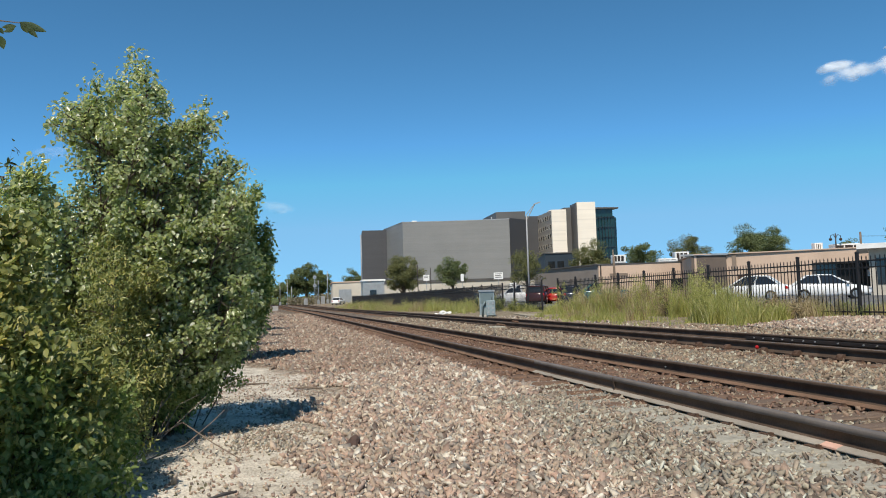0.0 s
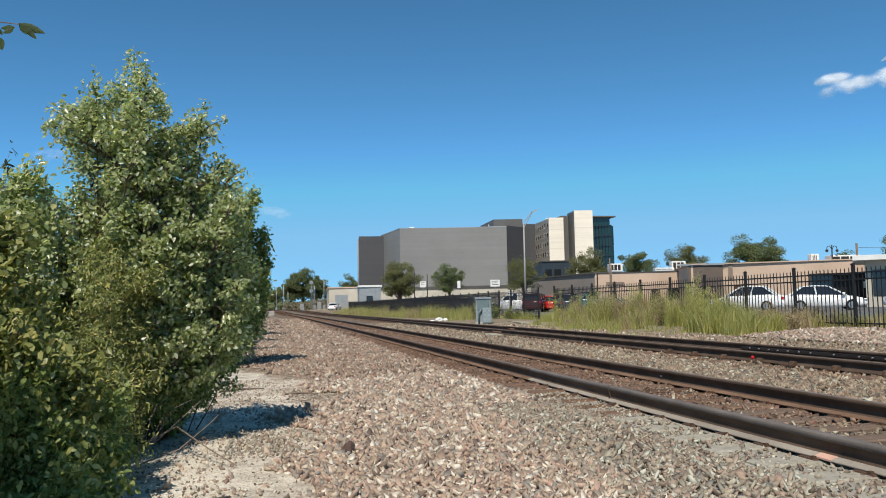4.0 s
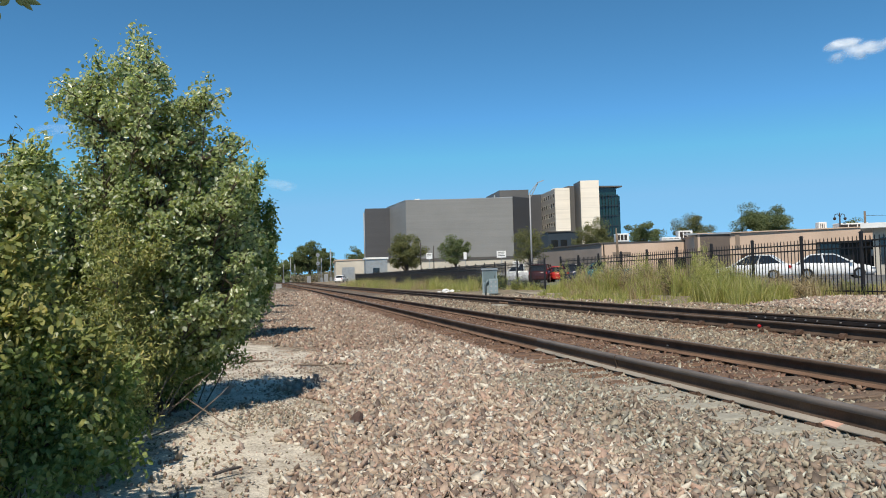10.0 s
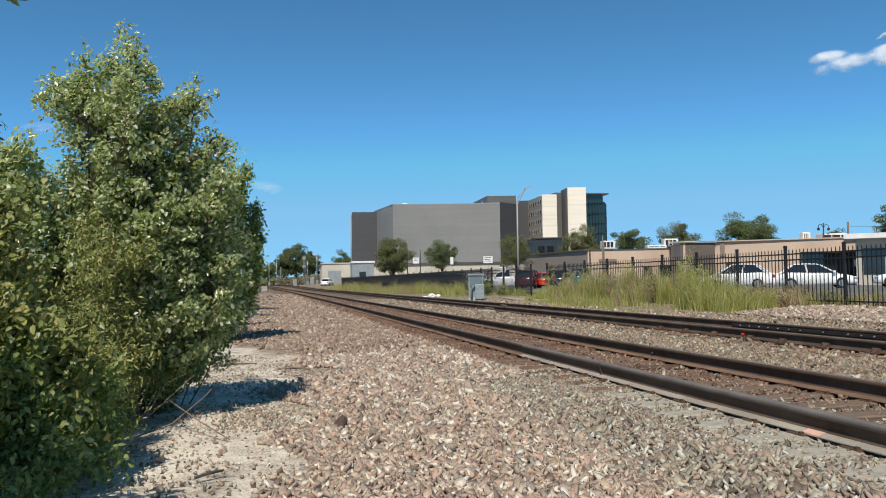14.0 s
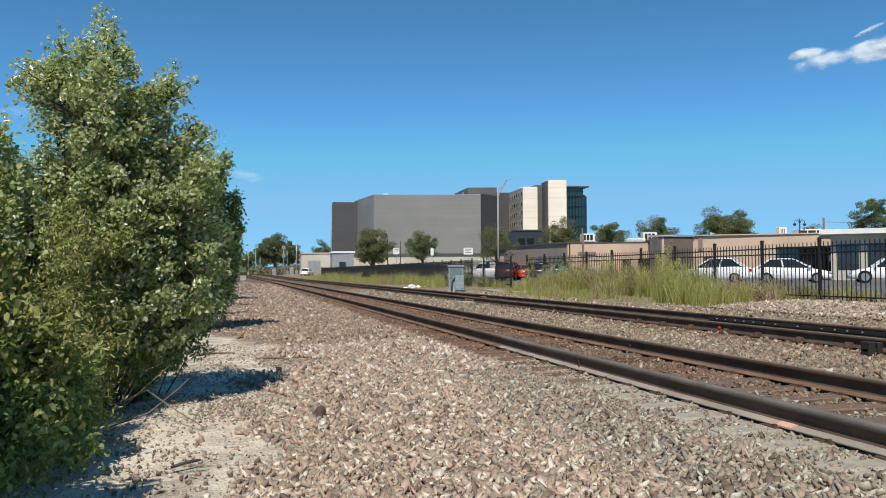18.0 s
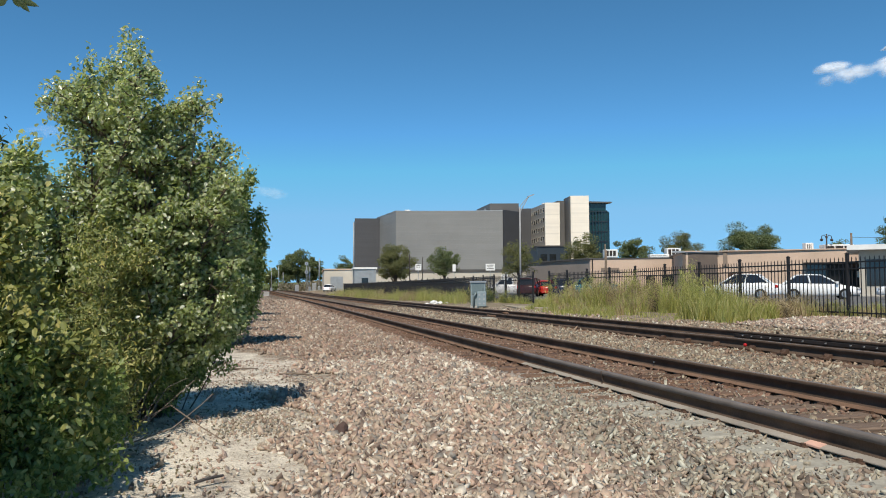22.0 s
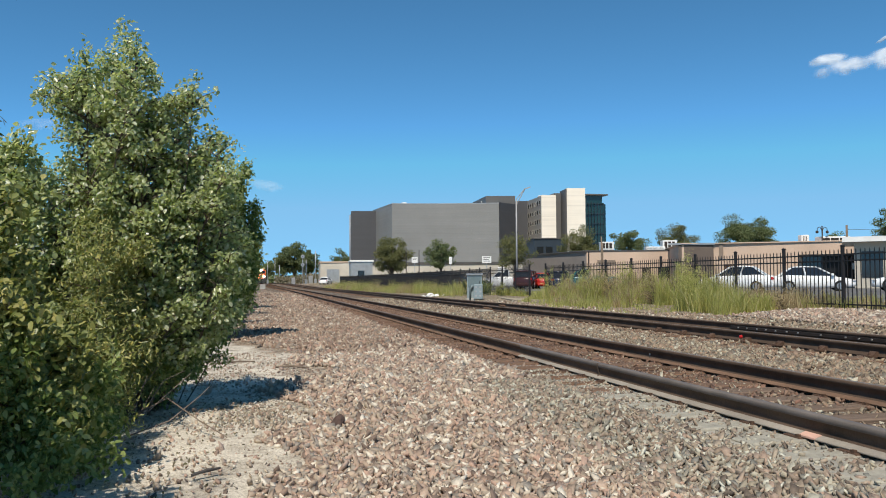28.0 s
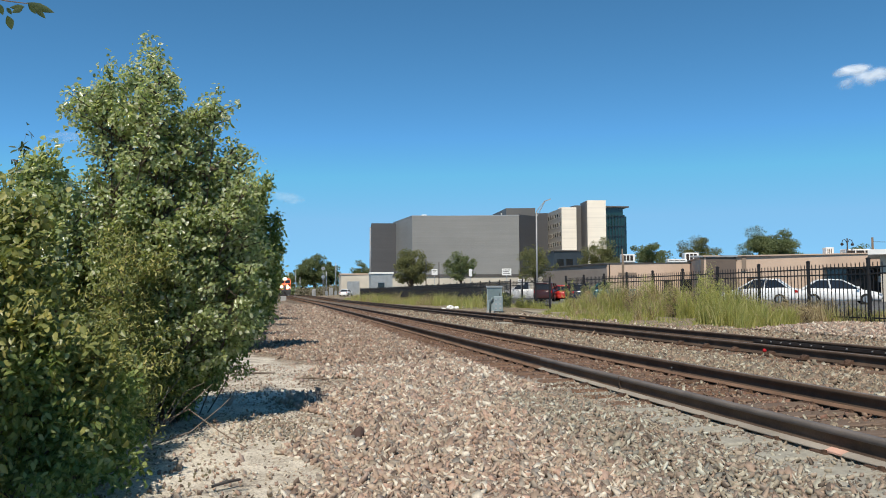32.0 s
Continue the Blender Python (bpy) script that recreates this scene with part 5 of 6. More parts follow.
mast("bare wooden post before the low shop building", 31.7, 66.5, 4.9, 0.09, M_WOODPOLE)
mast("bare wooden post before the low shop building", 32.3, 67.5, 4.4, 0.07, M_WOODPOLE)
gl = mast("dark lamp post with curved arms on the roof line", 55.3, 65.4, 6.1, 0.09, M_DARKIRON, "lamp_post", "street lamp")
for s in (-1, 1):
    part("arm", Mesh().tube([(0, 0, 5.6), (0.25 * s, 0, 6.0), (0.55 * s, 0, 5.9), (0.6 * s, 0, 5.65)], 0.035, 5), M_DARKIRON, gl)
    part("globe", Mesh().ball((0.6 * s, 0, 5.5), 0.15), M_DARKIRON, gl, smooth=True)
def woods(name, label, x0, x1, y0, y1, h, n, size, seed, mat=None):
    """Far trees too many to count: one mass of leaf clumps with an uneven top."""
    rng = np.random.default_rng(seed)
    x, y = rng.uniform(x0, x1, n), rng.uniform(y0, y1, n)
    top = h * (0.7 + 0.45 * np.array([noise.noise((a * 0.06, b * 0.03, seed)) for a, b in zip(x, y)]))
    p = np.stack([x, y, np.array([ground_z(a, b) for a, b in zip(x, y)]) + top * rng.uniform(0.02, 1.0, n) ** 0.8], 1)
    v, f = leaf_cloud(p, size, rng, 0.4)
    return tagged(new(name, raw_mesh(name, v, f, mat or M_LEAF_FAR)), label, "trees", kind="stuff")


woods("far_woods", "dark line of distant trees along the horizon", -260, 420, 480, 560, 6.5, 14000, 2.6, 91)
woods("hedgerow", "low brown and green scrub beyond the level crossing", 5.5, 34, 225, 245, 3.6, 3600, 0.6, 92, M_SCRUB)
woods("left_woods", "leafy trees behind the bushes left of the tracks", -30, -4.5, 110, 190, 8.0, 5000, 0.7, 93)
for px_, py_, ph in ((3.6, 262, 8.0), (5.9, 258, 8.4), (7.1, 250, 6.0), (15.2, 205, 8.6), (16.8, 212, 6.0), (12.7, 204, 6.4)):
    cm = mast("pale grey steel pole near the level crossing", px_, py_, ph, 0.13, M_STEEL)
    part("base_box", Mesh().box(-0.35, 0.35, -0.3, 0.3, 0, 1.1, 0.04), M_STEEL, cm)


def signal(x, y):
    ob = mast("railway signal mast with two round heads facing along the track", x, y, 7.6, 0.09, M_STEEL, "railway_signal", "railway signal")
    for z in (7.2, 5.0):
        h = part("signal_head", Mesh().tube([(0, -0.12, z), (0, -0.28, z)], 0.48, 14), M_STEEL, ob, "round grey signal head")
        part("lens", Mesh().tube([(0, -0.28, z), (0, -0.31, z)], 0.12, 10), M_DARKIRON, h)
    part("ladder", Mesh().tube([(0.3, 0.1, 0.2), (0.3, 0.1, 7.0)], 0.03, 4).tube([(0.6, 0.1, 0.2), (0.6, 0.1, 7.0)], 0.03, 4), M_STEEL, ob)
    part("platform", Mesh().box(-0.3, 0.7, 0.0, 0.6, 4.2, 4.26), M_STEEL, ob)
    return ob


signal(11.7, 202.5)
for i, (hx, hy, hw, hh) in enumerate(((9.0, 196, 0.9, 1.7), (13.6, 200, 1.0, 2.0), (15.2, 185, 0.9, 1.6))):
    rc = thing("relay_cabinet", "grey metal relay cabinet beside the track", "cabinet", pose(hx, hy, ground_z(hx, hy)), "relay cabinets")
    part("body", Mesh().box(-hw / 2, hw / 2, -0.4, 0.4, 0.1, hh, 0.03), M_STEEL, rc)
    part("plinth", Mesh().box(-hw / 2 - 0.05, hw / 2 + 0.05, -0.45, 0.45, -0.05, 0.1), M_CONCRETE, rc)
    part("door", Mesh().box(-hw / 2 + 0.08, hw / 2 - 0.08, -0.43, -0.4, 0.2, hh - 0.1), M_MAST, rc)

cb = thing("signal_cabinet", "blue-grey metal signal cabinet with meter boxes on its front", "cabinet", pose(12.08, 41.9, ground_z(12.08, 41.9), 0, 0, -16))
part("body", Mesh().box(-0.42, 0.42, -0.3, 0.35, 0.12, 1.42, 0.02), M_CABINET, cb)
part("lid", Mesh().prism([(-0.36, 1.42), (0.40, 1.42), (0.40, 1.46), (0.0, 1.52), (-0.36, 1.48)], "x", -0.47, 0.47), M_STEEL, cb, "pale sloped metal lid")
part("plinth", Mesh().box(-0.46, 0.46, -0.36, 0.4, -0.05, 0.12, 0.02), M_CONCRETE, cb)
part("door", Mesh().box(-0.36, 0.36, -0.325, -0.3, 0.75, 1.34, 0.008), M_CABINET_DARK, cb, "darker upper door")
part("meter_box", Mesh().box(-0.05, 0.46, -0.62, -0.32, 0.08, 0.92, 0.02), M_CABINET, cb, "lower box with round knockouts")
for kx in (0.08, 0.33):
    for kz in (0.25, 0.5, 0.75):
        part("knockout", Mesh().tube([(kx, -0.62, kz), (kx, -0.635, kz)], 0.06, 10), M_STEEL, cb)
part("conduit", Mesh().tube([(-0.25, -0.36, 0), (-0.25, -0.36, 0.6), (-0.1, -0.42, 0.85)], 0.06, 8), M_CABINET_DARK, cb, smooth=True)
part("handle", Mesh().tube([(0.28, -0.33, 0.95), (0.28, -0.37, 0.95), (0.28, -0.37, 1.1), (0.28, -0.33, 1.1)], 0.012, 5), M_DARKIRON, cb)


def sign(label, x, y, z, w, h, lines=0):
    ob = thing("sign", label, "sign", pose(x, y, ground_z(x, y), 0, 0, -16), "signs along the car park")
    part("post", Mesh().tube([(0, 0.04, -0.05), (0, 0.04, z + h - 0.35)], 0.035, 6), M_STEEL, ob)
    b = part("board", Mesh().box(-w / 2, w / 2, -0.02, 0.02, z - 0.35, z - 0.35 + h, 0.006), M_WHITE, ob)
    for k in range(lines):
        part("line", Mesh().box(-w * 0.36, w * (0.36 - 0.1 * (k % 2)), -0.026, -0.02, z - 0.35 + h * (0.75 - 0.25 * k), z - 0.35 + h * (0.83 - 0.25 * k)), M_DARKIRON, b)
    return ob


sign("white square sign board on a post", 16.1, 78.4, 3.2, 0.62, 0.62, 2)
sign("small white upright sign on a post", 20.9, 82.0, 3.0, 0.35, 0.8)
sign("white sign board with dark lines of lettering", 20.5, 67.0, 2.75, 0.85, 0.62, 3)
sign("small grey sign on a post", 22.2, 68.0, 1.9, 0.6, 0.5, 1)
blk = Mesh().box(-0.45, 0.45, -0.3, 0.3, -0.05, 0.75, 0.04)
solid("concrete_block", blk, M_CONCRETE, "pale concrete block beside the track", "block", pose(0.95, 128, ground_z(0.95, 128), 0, 0, 8))
for dx, dy, dr in ((0, 0, 0.34), (0.5, 0.25, 0.22), (-0.45, 0.2, 0.18), (0.95, -0.1, 0.14)):
    x, y = 11.9 + dx, 52.5 + dy
    m = Mesh().ball((0, 0, 0), 1.0, 1.0, 4, 7)
    rr = random.Random(int(dr * 100))
    m.v = [(a * dr * rr.uniform(0.8, 1.2), b * dr * rr.uniform(0.8, 1.2), max(c, -0.4) * dr * 0.6 * rr.uniform(0.8, 1.1)) for a, b, c in m.v]
    solid("white_rubble", m, M_WHITE, "lump of white rubble lying beside the track", "rubble", pose(x, y, ground_z(x, y) + dr * 0.22), "white rubble")
slab = Mesh().loft([[(12.5, 36.0, z), (13.7, 35.0, z), (15.4, 41.2, z), (13.6, 42.2, z)] for z in (-0.05, 0.15)])
solid("concrete_slab", slab, M_TIE_DUSTY, "low concrete slab by the gap in the fence", "slab")


# ---- vehicles ----
def car(label, cat, colour, at, length=4.6, width=1.8, height=1.45, kind="sedan", group="parked cars"):
    ob = thing("car" if kind != "pickup" else "pickup_truck", label, cat, at, group)
    h, L, w = height, length / 2, width / 2

    def ring(x, hw, zl, zs, zt):
        return [(x, -hw * 0.9, zl), (x, -hw, zl + 0.12), (x, -hw, zs), (x, -hw * 0.9, zt), (x, hw * 0.9, zt), (x, hw, zs), (x, hw, zl + 0.12), (x, hw * 0.9, zl)]
    belt = h * 0.62
    tail = belt + 0.02 if kind != "pickup" else h * 0.6
    body = Mesh().loft([ring(-L, w * 0.82, 0.38, 0.55, tail - 0.18), ring(-L + 0.12, w * 0.95, 0.28, 0.6, tail - 0.02), ring(-L * 0.62, w, 0.22, belt - 0.12, tail + 0.02), ring(-L * 0.1, w, 0.2, belt - 0.1, belt),
                        ring(L * 0.42, w, 0.22, belt - 0.12, belt - 0.03), ring(L * 0.75, w * 0.97, 0.24, 0.62, belt - 0.14), ring(L - 0.1, w * 0.86, 0.26, 0.52, belt - 0.27), ring(L, w * 0.72, 0.36, 0.48, belt - 0.36)])
    part("body", body, colour, ob, smooth=True)
    back, front = {"sedan": (-L * 0.84, L * 0.52), "pickup": (-L * 0.12, L * 0.48), "suv": (-L * 0.95, L * 0.45)}[kind]
    rb_, rf = {"sedan": (-L * 0.46, L * 0.06), "pickup": (-L * 0.06, L * 0.16), "suv": (-L * 0.78, L * 0.08)}[kind]
    cab = Mesh().loft([[(back, -w * 0.9, belt - 0.04), (front, -w * 0.9, belt - 0.06), (front, w * 0.9, belt - 0.06), (back, w * 0.9, belt - 0.04)],
                       [(rb_ - 0.1, -w * 0.76, h - 0.09), (rf + 0.1, -w * 0.76, h - 0.09), (rf + 0.1, w * 0.76, h - 0.09), (rb_ - 0.1, w * 0.76, h - 0.09)]])
    part("glazing", cab, M_DARKGLASS, ob)
    part("roof", Mesh().loft([[(x, -w * k, z) , (x, -w * k * 0.8, z + 0.06), (x, w * k * 0.8, z + 0.06), (x, w * k, z)] for x, k, z in ((rb_ - 0.16, 0.70, h - 0.13), (rb_, 0.78, h - 0.085), ((rb_ + rf) / 2, 0.79, h - 0.06), (rf, 0.78, h - 0.085), (rf + 0.18, 0.70, h - 0.14))]), colour, ob, smooth=True)
    for s in (-1, 1):
        for a, b in (((front, belt - 0.06), (rf + 0.1, h - 0.09)), ((back, belt - 0.04), (rb_ - 0.1, h - 0.09)), (((front + back) / 2 - 0.05, belt), ((rf + rb_) / 2 - 0.05, h - 0.09))):
            part("pillar", Mesh().tube([(a[0], s * w * 0.905, a[1]), (b[0], s * w * 0.765, b[1])], 0.045, 5), colour, ob)
        part("headlight", Mesh().box(L - 0.22, L - 0.04, s * w * 0.72 - 0.16, s * w * 0.72 + 0.12, belt - 0.40, belt - 0.27, 0.02), M_RIM, ob)
        part("tail_light", Mesh().box(-L - 0.01, -L + 0.16, s * w * 0.74 - 0.14, s * w * 0.74 + 0.12, tail - 0.30, tail - 0.12, 0.02), M_TAIL, ob)
        part("mirror", Mesh().box(front - 0.25, front - 0.1, s * (w + 0.08) - 0.08, s * (w + 0.08) + 0.08, belt - 0.02, belt + 0.12, 0.02), colour, ob)
        for x in (-L * 0.58, L * 0.62):
            r = 0.33 if kind == "sedan" else 0.38
            wh = part("wheel", Mesh().tube([(x, s * (w - 0.2), r), (x, s * (w + 0.005), r)], [r, r], 18), M_TYRE, ob, smooth=False)
            part("rim", Mesh().tube([(x, s * (w - 0.02), r), (x, s * (w + 0.012), r)], r * 0.62, 14), M_RIM, wh)
    part("bumper", Mesh().box(-L - 0.03, -L + 0.2, -w * 0.8, w * 0.8, 0.3, 0.52, 0.03), M_DARKIRON if kind == "pickup" else colour, ob)
    if kind == "pickup":
        part("bed", Mesh().box(-L + 0.1, back - 0.1, -w * 0.8, w * 0.8, belt - 0.02, belt + 0.0), M_LOCOBLACK, ob)
    return ob


CP = 0.362
P_WHITE, P_RED = paint("white_car_paint", (0.80, 0.80, 0.80)), paint("red_car_paint", (0.42, 0.03, 0.02))
P_TEAL, P_BLUE = paint("teal_car_paint", (0.02, 0.16, 0.20)), paint("dark_blue_car_paint", (0.02, 0.03, 0.06))
P_MAROON, P_GREY = paint("maroon_car_paint", (0.06, 0.014, 0.012)), paint("grey_car_paint", (0.20, 0.21, 0.22))
car("white sedan parked side-on behind the fence", "car", P_WHITE, pose(33.5, 40.6, CP, 0, 0, -34), 4.7, 1.82, 1.55)
car("white sedan half hidden by weeds behind the fence", "car", P_WHITE, pose(29.95, 43.2, CP, 0, 0, 136), 4.5, 1.8, 1.62)
car("white hatchback parked behind the fence", "car", P_WHITE, pose(37.6, 37.0, CP, 0, 0, 142), 4.5, 1.8, 1.55, "suv")
car("white pickup truck parked by the fence", "pickup truck", P_WHITE, pose(23.5, 70.5, CP, 0, 0, 160), 5.6, 1.95, 1.85, "pickup")
car("maroon van parked by the street lamp", "van", P_MAROON, pose(24.1, 66.2, CP, 0, 0, 60), 4.6, 1.85, 1.7, "suv")
car("red car seen from behind in the car park", "car", P_RED, pose(26.2, 67.6, CP, 0, 0, 75), 4.5, 1.8, 1.5)
car("dark blue car parked in the car park", "car", P_BLUE, pose(26.2, 64.2, CP, 0, 0, 75), 4.6, 1.85, 1.6, "suv")
car("teal pickup truck parked in the car park", "pickup truck", P_TEAL, pose(30.2, 67.0, CP, 0, 0, 160), 5.6, 1.95, 1.8, "pickup")
car("white car parked near the level crossing", "car", P_WHITE, pose(14.0, 160.0, ground_z(14.0, 160.0), 0, 0, 70), 4.6, 1.8, 1.5)
car("grey car parked among others beyond the cabinet", "car", P_GREY, pose(18.6, 74.0, ground_z(18.7, 74.0), 0, 0, 150), 4.6, 1.8, 1.5)

# ---- behind the bushes ----
hs = thing("garage", "dark slatted garage with a white gable edge behind the bushes", "garage", pose(-7.8, 24.0, G0))
part("wall", Mesh().box(-2.2, 2.2, 0.1, 5.0, -0.05, 1.85), M_LOCOBLACK, hs)
part("roof", Mesh().prism([(-2.45, 1.8), (2.45, 1.8), (2.45, 1.9), (0, 2.95), (-2.45, 1.9)], "y", -0.1, 5.2), M_ROOF, hs)
for s in (-1, 1):
    part("gable_board", Mesh().prism([(2.5 * s, 1.78), (2.5 * s, 1.95), (0, 3.02), (0, 2.85)], "y", -0.16, -0.1), M_WHITE, hs, "white painted gable board")
for k in range(18):
    part("slat", Mesh().box(-2.15 + 0.245 * k, -2.0 + 0.245 * k, 0.04, 0.1, 0.0, 1.75), M_DARKIRON, hs)

# ---- sky ----
def cloud(label, centre, half, blobs, seed, thick=0.72):
    """A thin far-off sheet of vapour, denser in the middle of each blob and frayed at its edges."""
    nx, nz = 90, 50
    v, dens = [], []
    for j in range(nz + 1):
        for i in range(nx + 1):
            u, w = (i / nx * 2 - 1) * half[0], (j / nz * 2 - 1) * half[1]
            d = 0.0
            for bx, bz, rx, rz, lean in blobs:
                e = ((u - bx) / rx) ** 2 + ((w - bz - lean * (u - bx)) / rz) ** 2
                d = max(d, 1.0 - e)
            n = noise.fractal((u * 0.016 + seed, w * 0.022, 0.3), 0.9, 2.1, 5)
            fray = thick * smoothstep(0.0, 0.9, d + 0.6 * n * min(1.0, d * 4))
            dens.append(fray if d > 0 else 0.0)
            v.append((u, -6 * fray + 10 * n, w))
    f = [(j * (nx + 1) + i, j * (nx + 1) + i + 1, (j + 1) * (nx + 1) + i + 1, (j + 1) * (nx + 1) + i) for j in range(nz) for i in range(nx)]
    f = [q for q in f if max(dens[k] for k in q) > 0.01]
    me = raw_mesh("cloud", v, f, m_cloud, True)
    at = me.attributes.new("vapour", "FLOAT", "POINT")
    at.data.foreach_set("value", dens)
    ob = new("cloud", me)
    ob.matrix_world = pose(*centre, 0, 0, -math.degrees(math.atan2(centre[0], centre[1])))
    return tagged(ob, label, "cloud", kind="structure")


m_cloud, ct, cbn = shader("cloud_vapour", 1.0, 0, 0.0)
cbn.inputs["Base Color"].default_value = (0.95, 0.95, 0.95, 1)
tl = ct.nodes.new("ShaderNodeBsdfTranslucent")
tl.inputs[0].default_value = (0.95, 0.95, 0.95, 1)
mx0 = ct.nodes.new("ShaderNodeMixShader")
mx0.inputs[0].default_value = 0.3
ct.links.new(cbn.outputs[0], mx0.inputs[1])
ct.links.new(tl.outputs[0], mx0.inputs[2])
tr = ct.nodes.new("ShaderNodeBsdfTransparent")
mxs = ct.nodes.new("ShaderNodeMixShader")
da = ct.nodes.new("ShaderNodeAttribute")
da.attribute_name = "vapour"
ct.links.new(da.outputs["Fac"], mxs.inputs[0])
ct.links.new(tr.outputs[0], mxs.inputs[1])
ct.links.new(mx0.outputs[0], mxs.inputs[2])
ct.links.new(mxs.outputs[0], ct.nodes["Material Output"].inputs[0])
cloud("small white fair-weather cloud in the blue sky", (1822, 1800, 652), (340, 120), [(-200, 12, 58, 21, 0.0), (-135, -14, 115, 30, 0.10), (0, 2, 150, 38, 0.14), (150, -10, 170, 30, 0.03), (-30, 62, 46, 7, 0.35)], 3.0)
cloud("faint wisp of cloud low in the blue sky", (19.4, 1800, 223), (70, 30), [(0, 0, 52, 16, -0.1)], 7.0, 0.16)
cloud("faint wisp of cloud in the blue sky", (-457, 1800, 347), (70, 25), [(0, 0, 56, 14, 0.1)], 9.0, 0.12)


# ---- train ----
def locomotive():
    """Front at the origin, facing -y, rail top at z 0."""
    lo = thing("locomotive", "orange diesel locomotive with bright headlights", "locomotive")
    part("frame", Mesh().box(-1.5, 1.5, 0.4, 21.5, 1.05, 1.45, 0.05), M_LOCOBLACK, lo)
    part("pilot", Mesh().loft([[(-1.4, -0.1, 0.15), (1.4, -0.1, 0.15), (1.4, 0.4, 0.15), (-1.4, 0.4, 0.15)], [(-1.5, 0.2, 1.3), (1.5, 0.2, 1.3), (1.5, 0.6, 1.3), (-1.5, 0.6, 1.3)]]), M_LOCOBLACK, lo, "black snow plough")
    part("nose", Mesh().loft([[(-0.75, 0.7, 1.45), (0.75, 0.7, 1.45), (1.35, 2.6, 1.45), (-1.35, 2.6, 1.45)], [(-0.7, 0.8, 2.7), (0.7, 0.8, 2.7), (1.3, 2.6, 2.95), (-1.3, 2.6, 2.95)]]), M_ORANGE, lo, "orange tapered nose")
    part("nose_door", Mesh().box(-0.3, 0.3, 0.66, 0.72, 1.5, 2.5), M_LOCOBLACK, lo)
    part("cab", Mesh().loft([[(-1.5, 2.5, 1.45), (1.5, 2.5, 1.45), (1.5, 5.4, 1.45), (-1.5, 5.4, 1.45)], [(-1.5, 2.5, 3.0), (1.5, 2.5, 3.0), (1.5, 5.4, 3.0), (-1.5, 5.4, 3.0)], [(-1.45, 2.75, 3.9), (1.45, 2.75, 3.9), (1.45, 5.4, 3.9), (-1.45, 5.4, 3.9)], [(-0.9, 2.9, 4.35), (0.9, 2.9, 4.35), (0.9, 5.4, 4.35), (-0.9, 5.4, 4.35)]]), M_ORANGE, lo, "orange cab")
    for s in (-1, 1):
        part("windshield", Mesh().loft([[(s * 0.15, 2.47, 3.05), (s * 1.3, 2.47, 3.05), (s * 1.3, 2.6, 3.05), (s * 0.15, 2.6, 3.05)], [(s * 0.15, 2.68, 3.75), (s * 1.25, 2.68, 3.75), (s * 1.25, 2.8, 3.75), (s * 0.15, 2.8, 3.75)]]), M_DARKGLASS, lo)
        part("ditch_light", Mesh().tube([(s * 0.78, 0.35, 2.05), (s * 0.78, 0.15, 2.05)], 0.26, 12), M_LAMP, lo, "bright lower headlight")
        part("light_bracket", Mesh().box(s * 0.78 - 0.05, s * 0.78 + 0.05, 0.3, 0.5, 1.4, 2.0), M_LOCOBLACK, lo)
        part("handrail", Mesh().tube([(s * 1.4, 0.5, 1.4), (s * 1.4, 0.5, 2.4), (s * 1.45, 2.4, 2.4)], 0.025, 5), M_WHITE, lo)
        part("step", Mesh().box(s * 1.15 - 0.25, s * 1.15 + 0.25, 0.5, 0.8, 0.35, 1.3), M_LOCOBLACK, lo)
    part("headlight", Mesh().tube([(-0.16, 2.95, 3.98), (-0.16, 2.7, 3.98)], 0.28, 12).tube([(0.16, 2.95, 3.98), (0.16, 2.7, 3.98)], 0.28, 12), M_LAMP, lo, "bright twin headlight over the windshield")
    part("hood", Mesh().box(-1.1, 1.1, 5.4, 20.5, 1.45, 4.2, 0.12), M_ORANGE, lo, "long orange engine hood")
    part("radiator", Mesh().box(-1.5, 1.5, 16.5, 20.0, 3.5, 4.5, 0.1), M_LOCOBLACK, lo)
    part("fuel_tank", Mesh().box(-1.3, 1.3, 8.5, 13.5, 0.25, 1.05, 0.2), M_LOCOBLACK, lo)
    part("coupler", Mesh().box(-0.15, 0.15, -0.5, 0.2, 0.75, 1.0, 0.03), M_DARKIRON, lo)
    for y0 in (2.2, 15.2):
        tk = part("truck", Mesh().box(-1.25, 1.25, y0, y0 + 4.4, 0.45, 0.95, 0.08), M_LOCOBLACK, lo)
        for k in range(3):
            part("wheelset", Mesh().tube([(-0.8, y0 + 0.5 + 1.7 * k, 0.52), (-0.68, y0 + 0.5 + 1.7 * k, 0.52)], 0.51, 16).tube([(0.68, y0 + 0.5 + 1.7 * k, 0.52), (0.8, y0 + 0.5 + 1.7 * k, 0.52)], 0.51, 16).tube([(-0.7, y0 + 0.5 + 1.7 * k, 0.52), (0.7, y0 + 0.5 + 1.7 * k, 0.52)], 0.09, 8), M_DARKIRON, tk)
    return lo


TRAIN = locomotive()

# ---- loose things on the shoulder ----
def rock_shape(seed, sx, sy, sz):
    r = random.Random(seed)
    m = Mesh().ball((0, 0, 0), 1.0, 1.0, 4, 7)
    m.v = [(x * sx * r.uniform(0.75, 1.15), y * sy * r.uniform(0.75, 1.15), max(z, -0.5) * sz * r.uniform(0.8, 1.15)) for x, y, z in m.v]
    return m


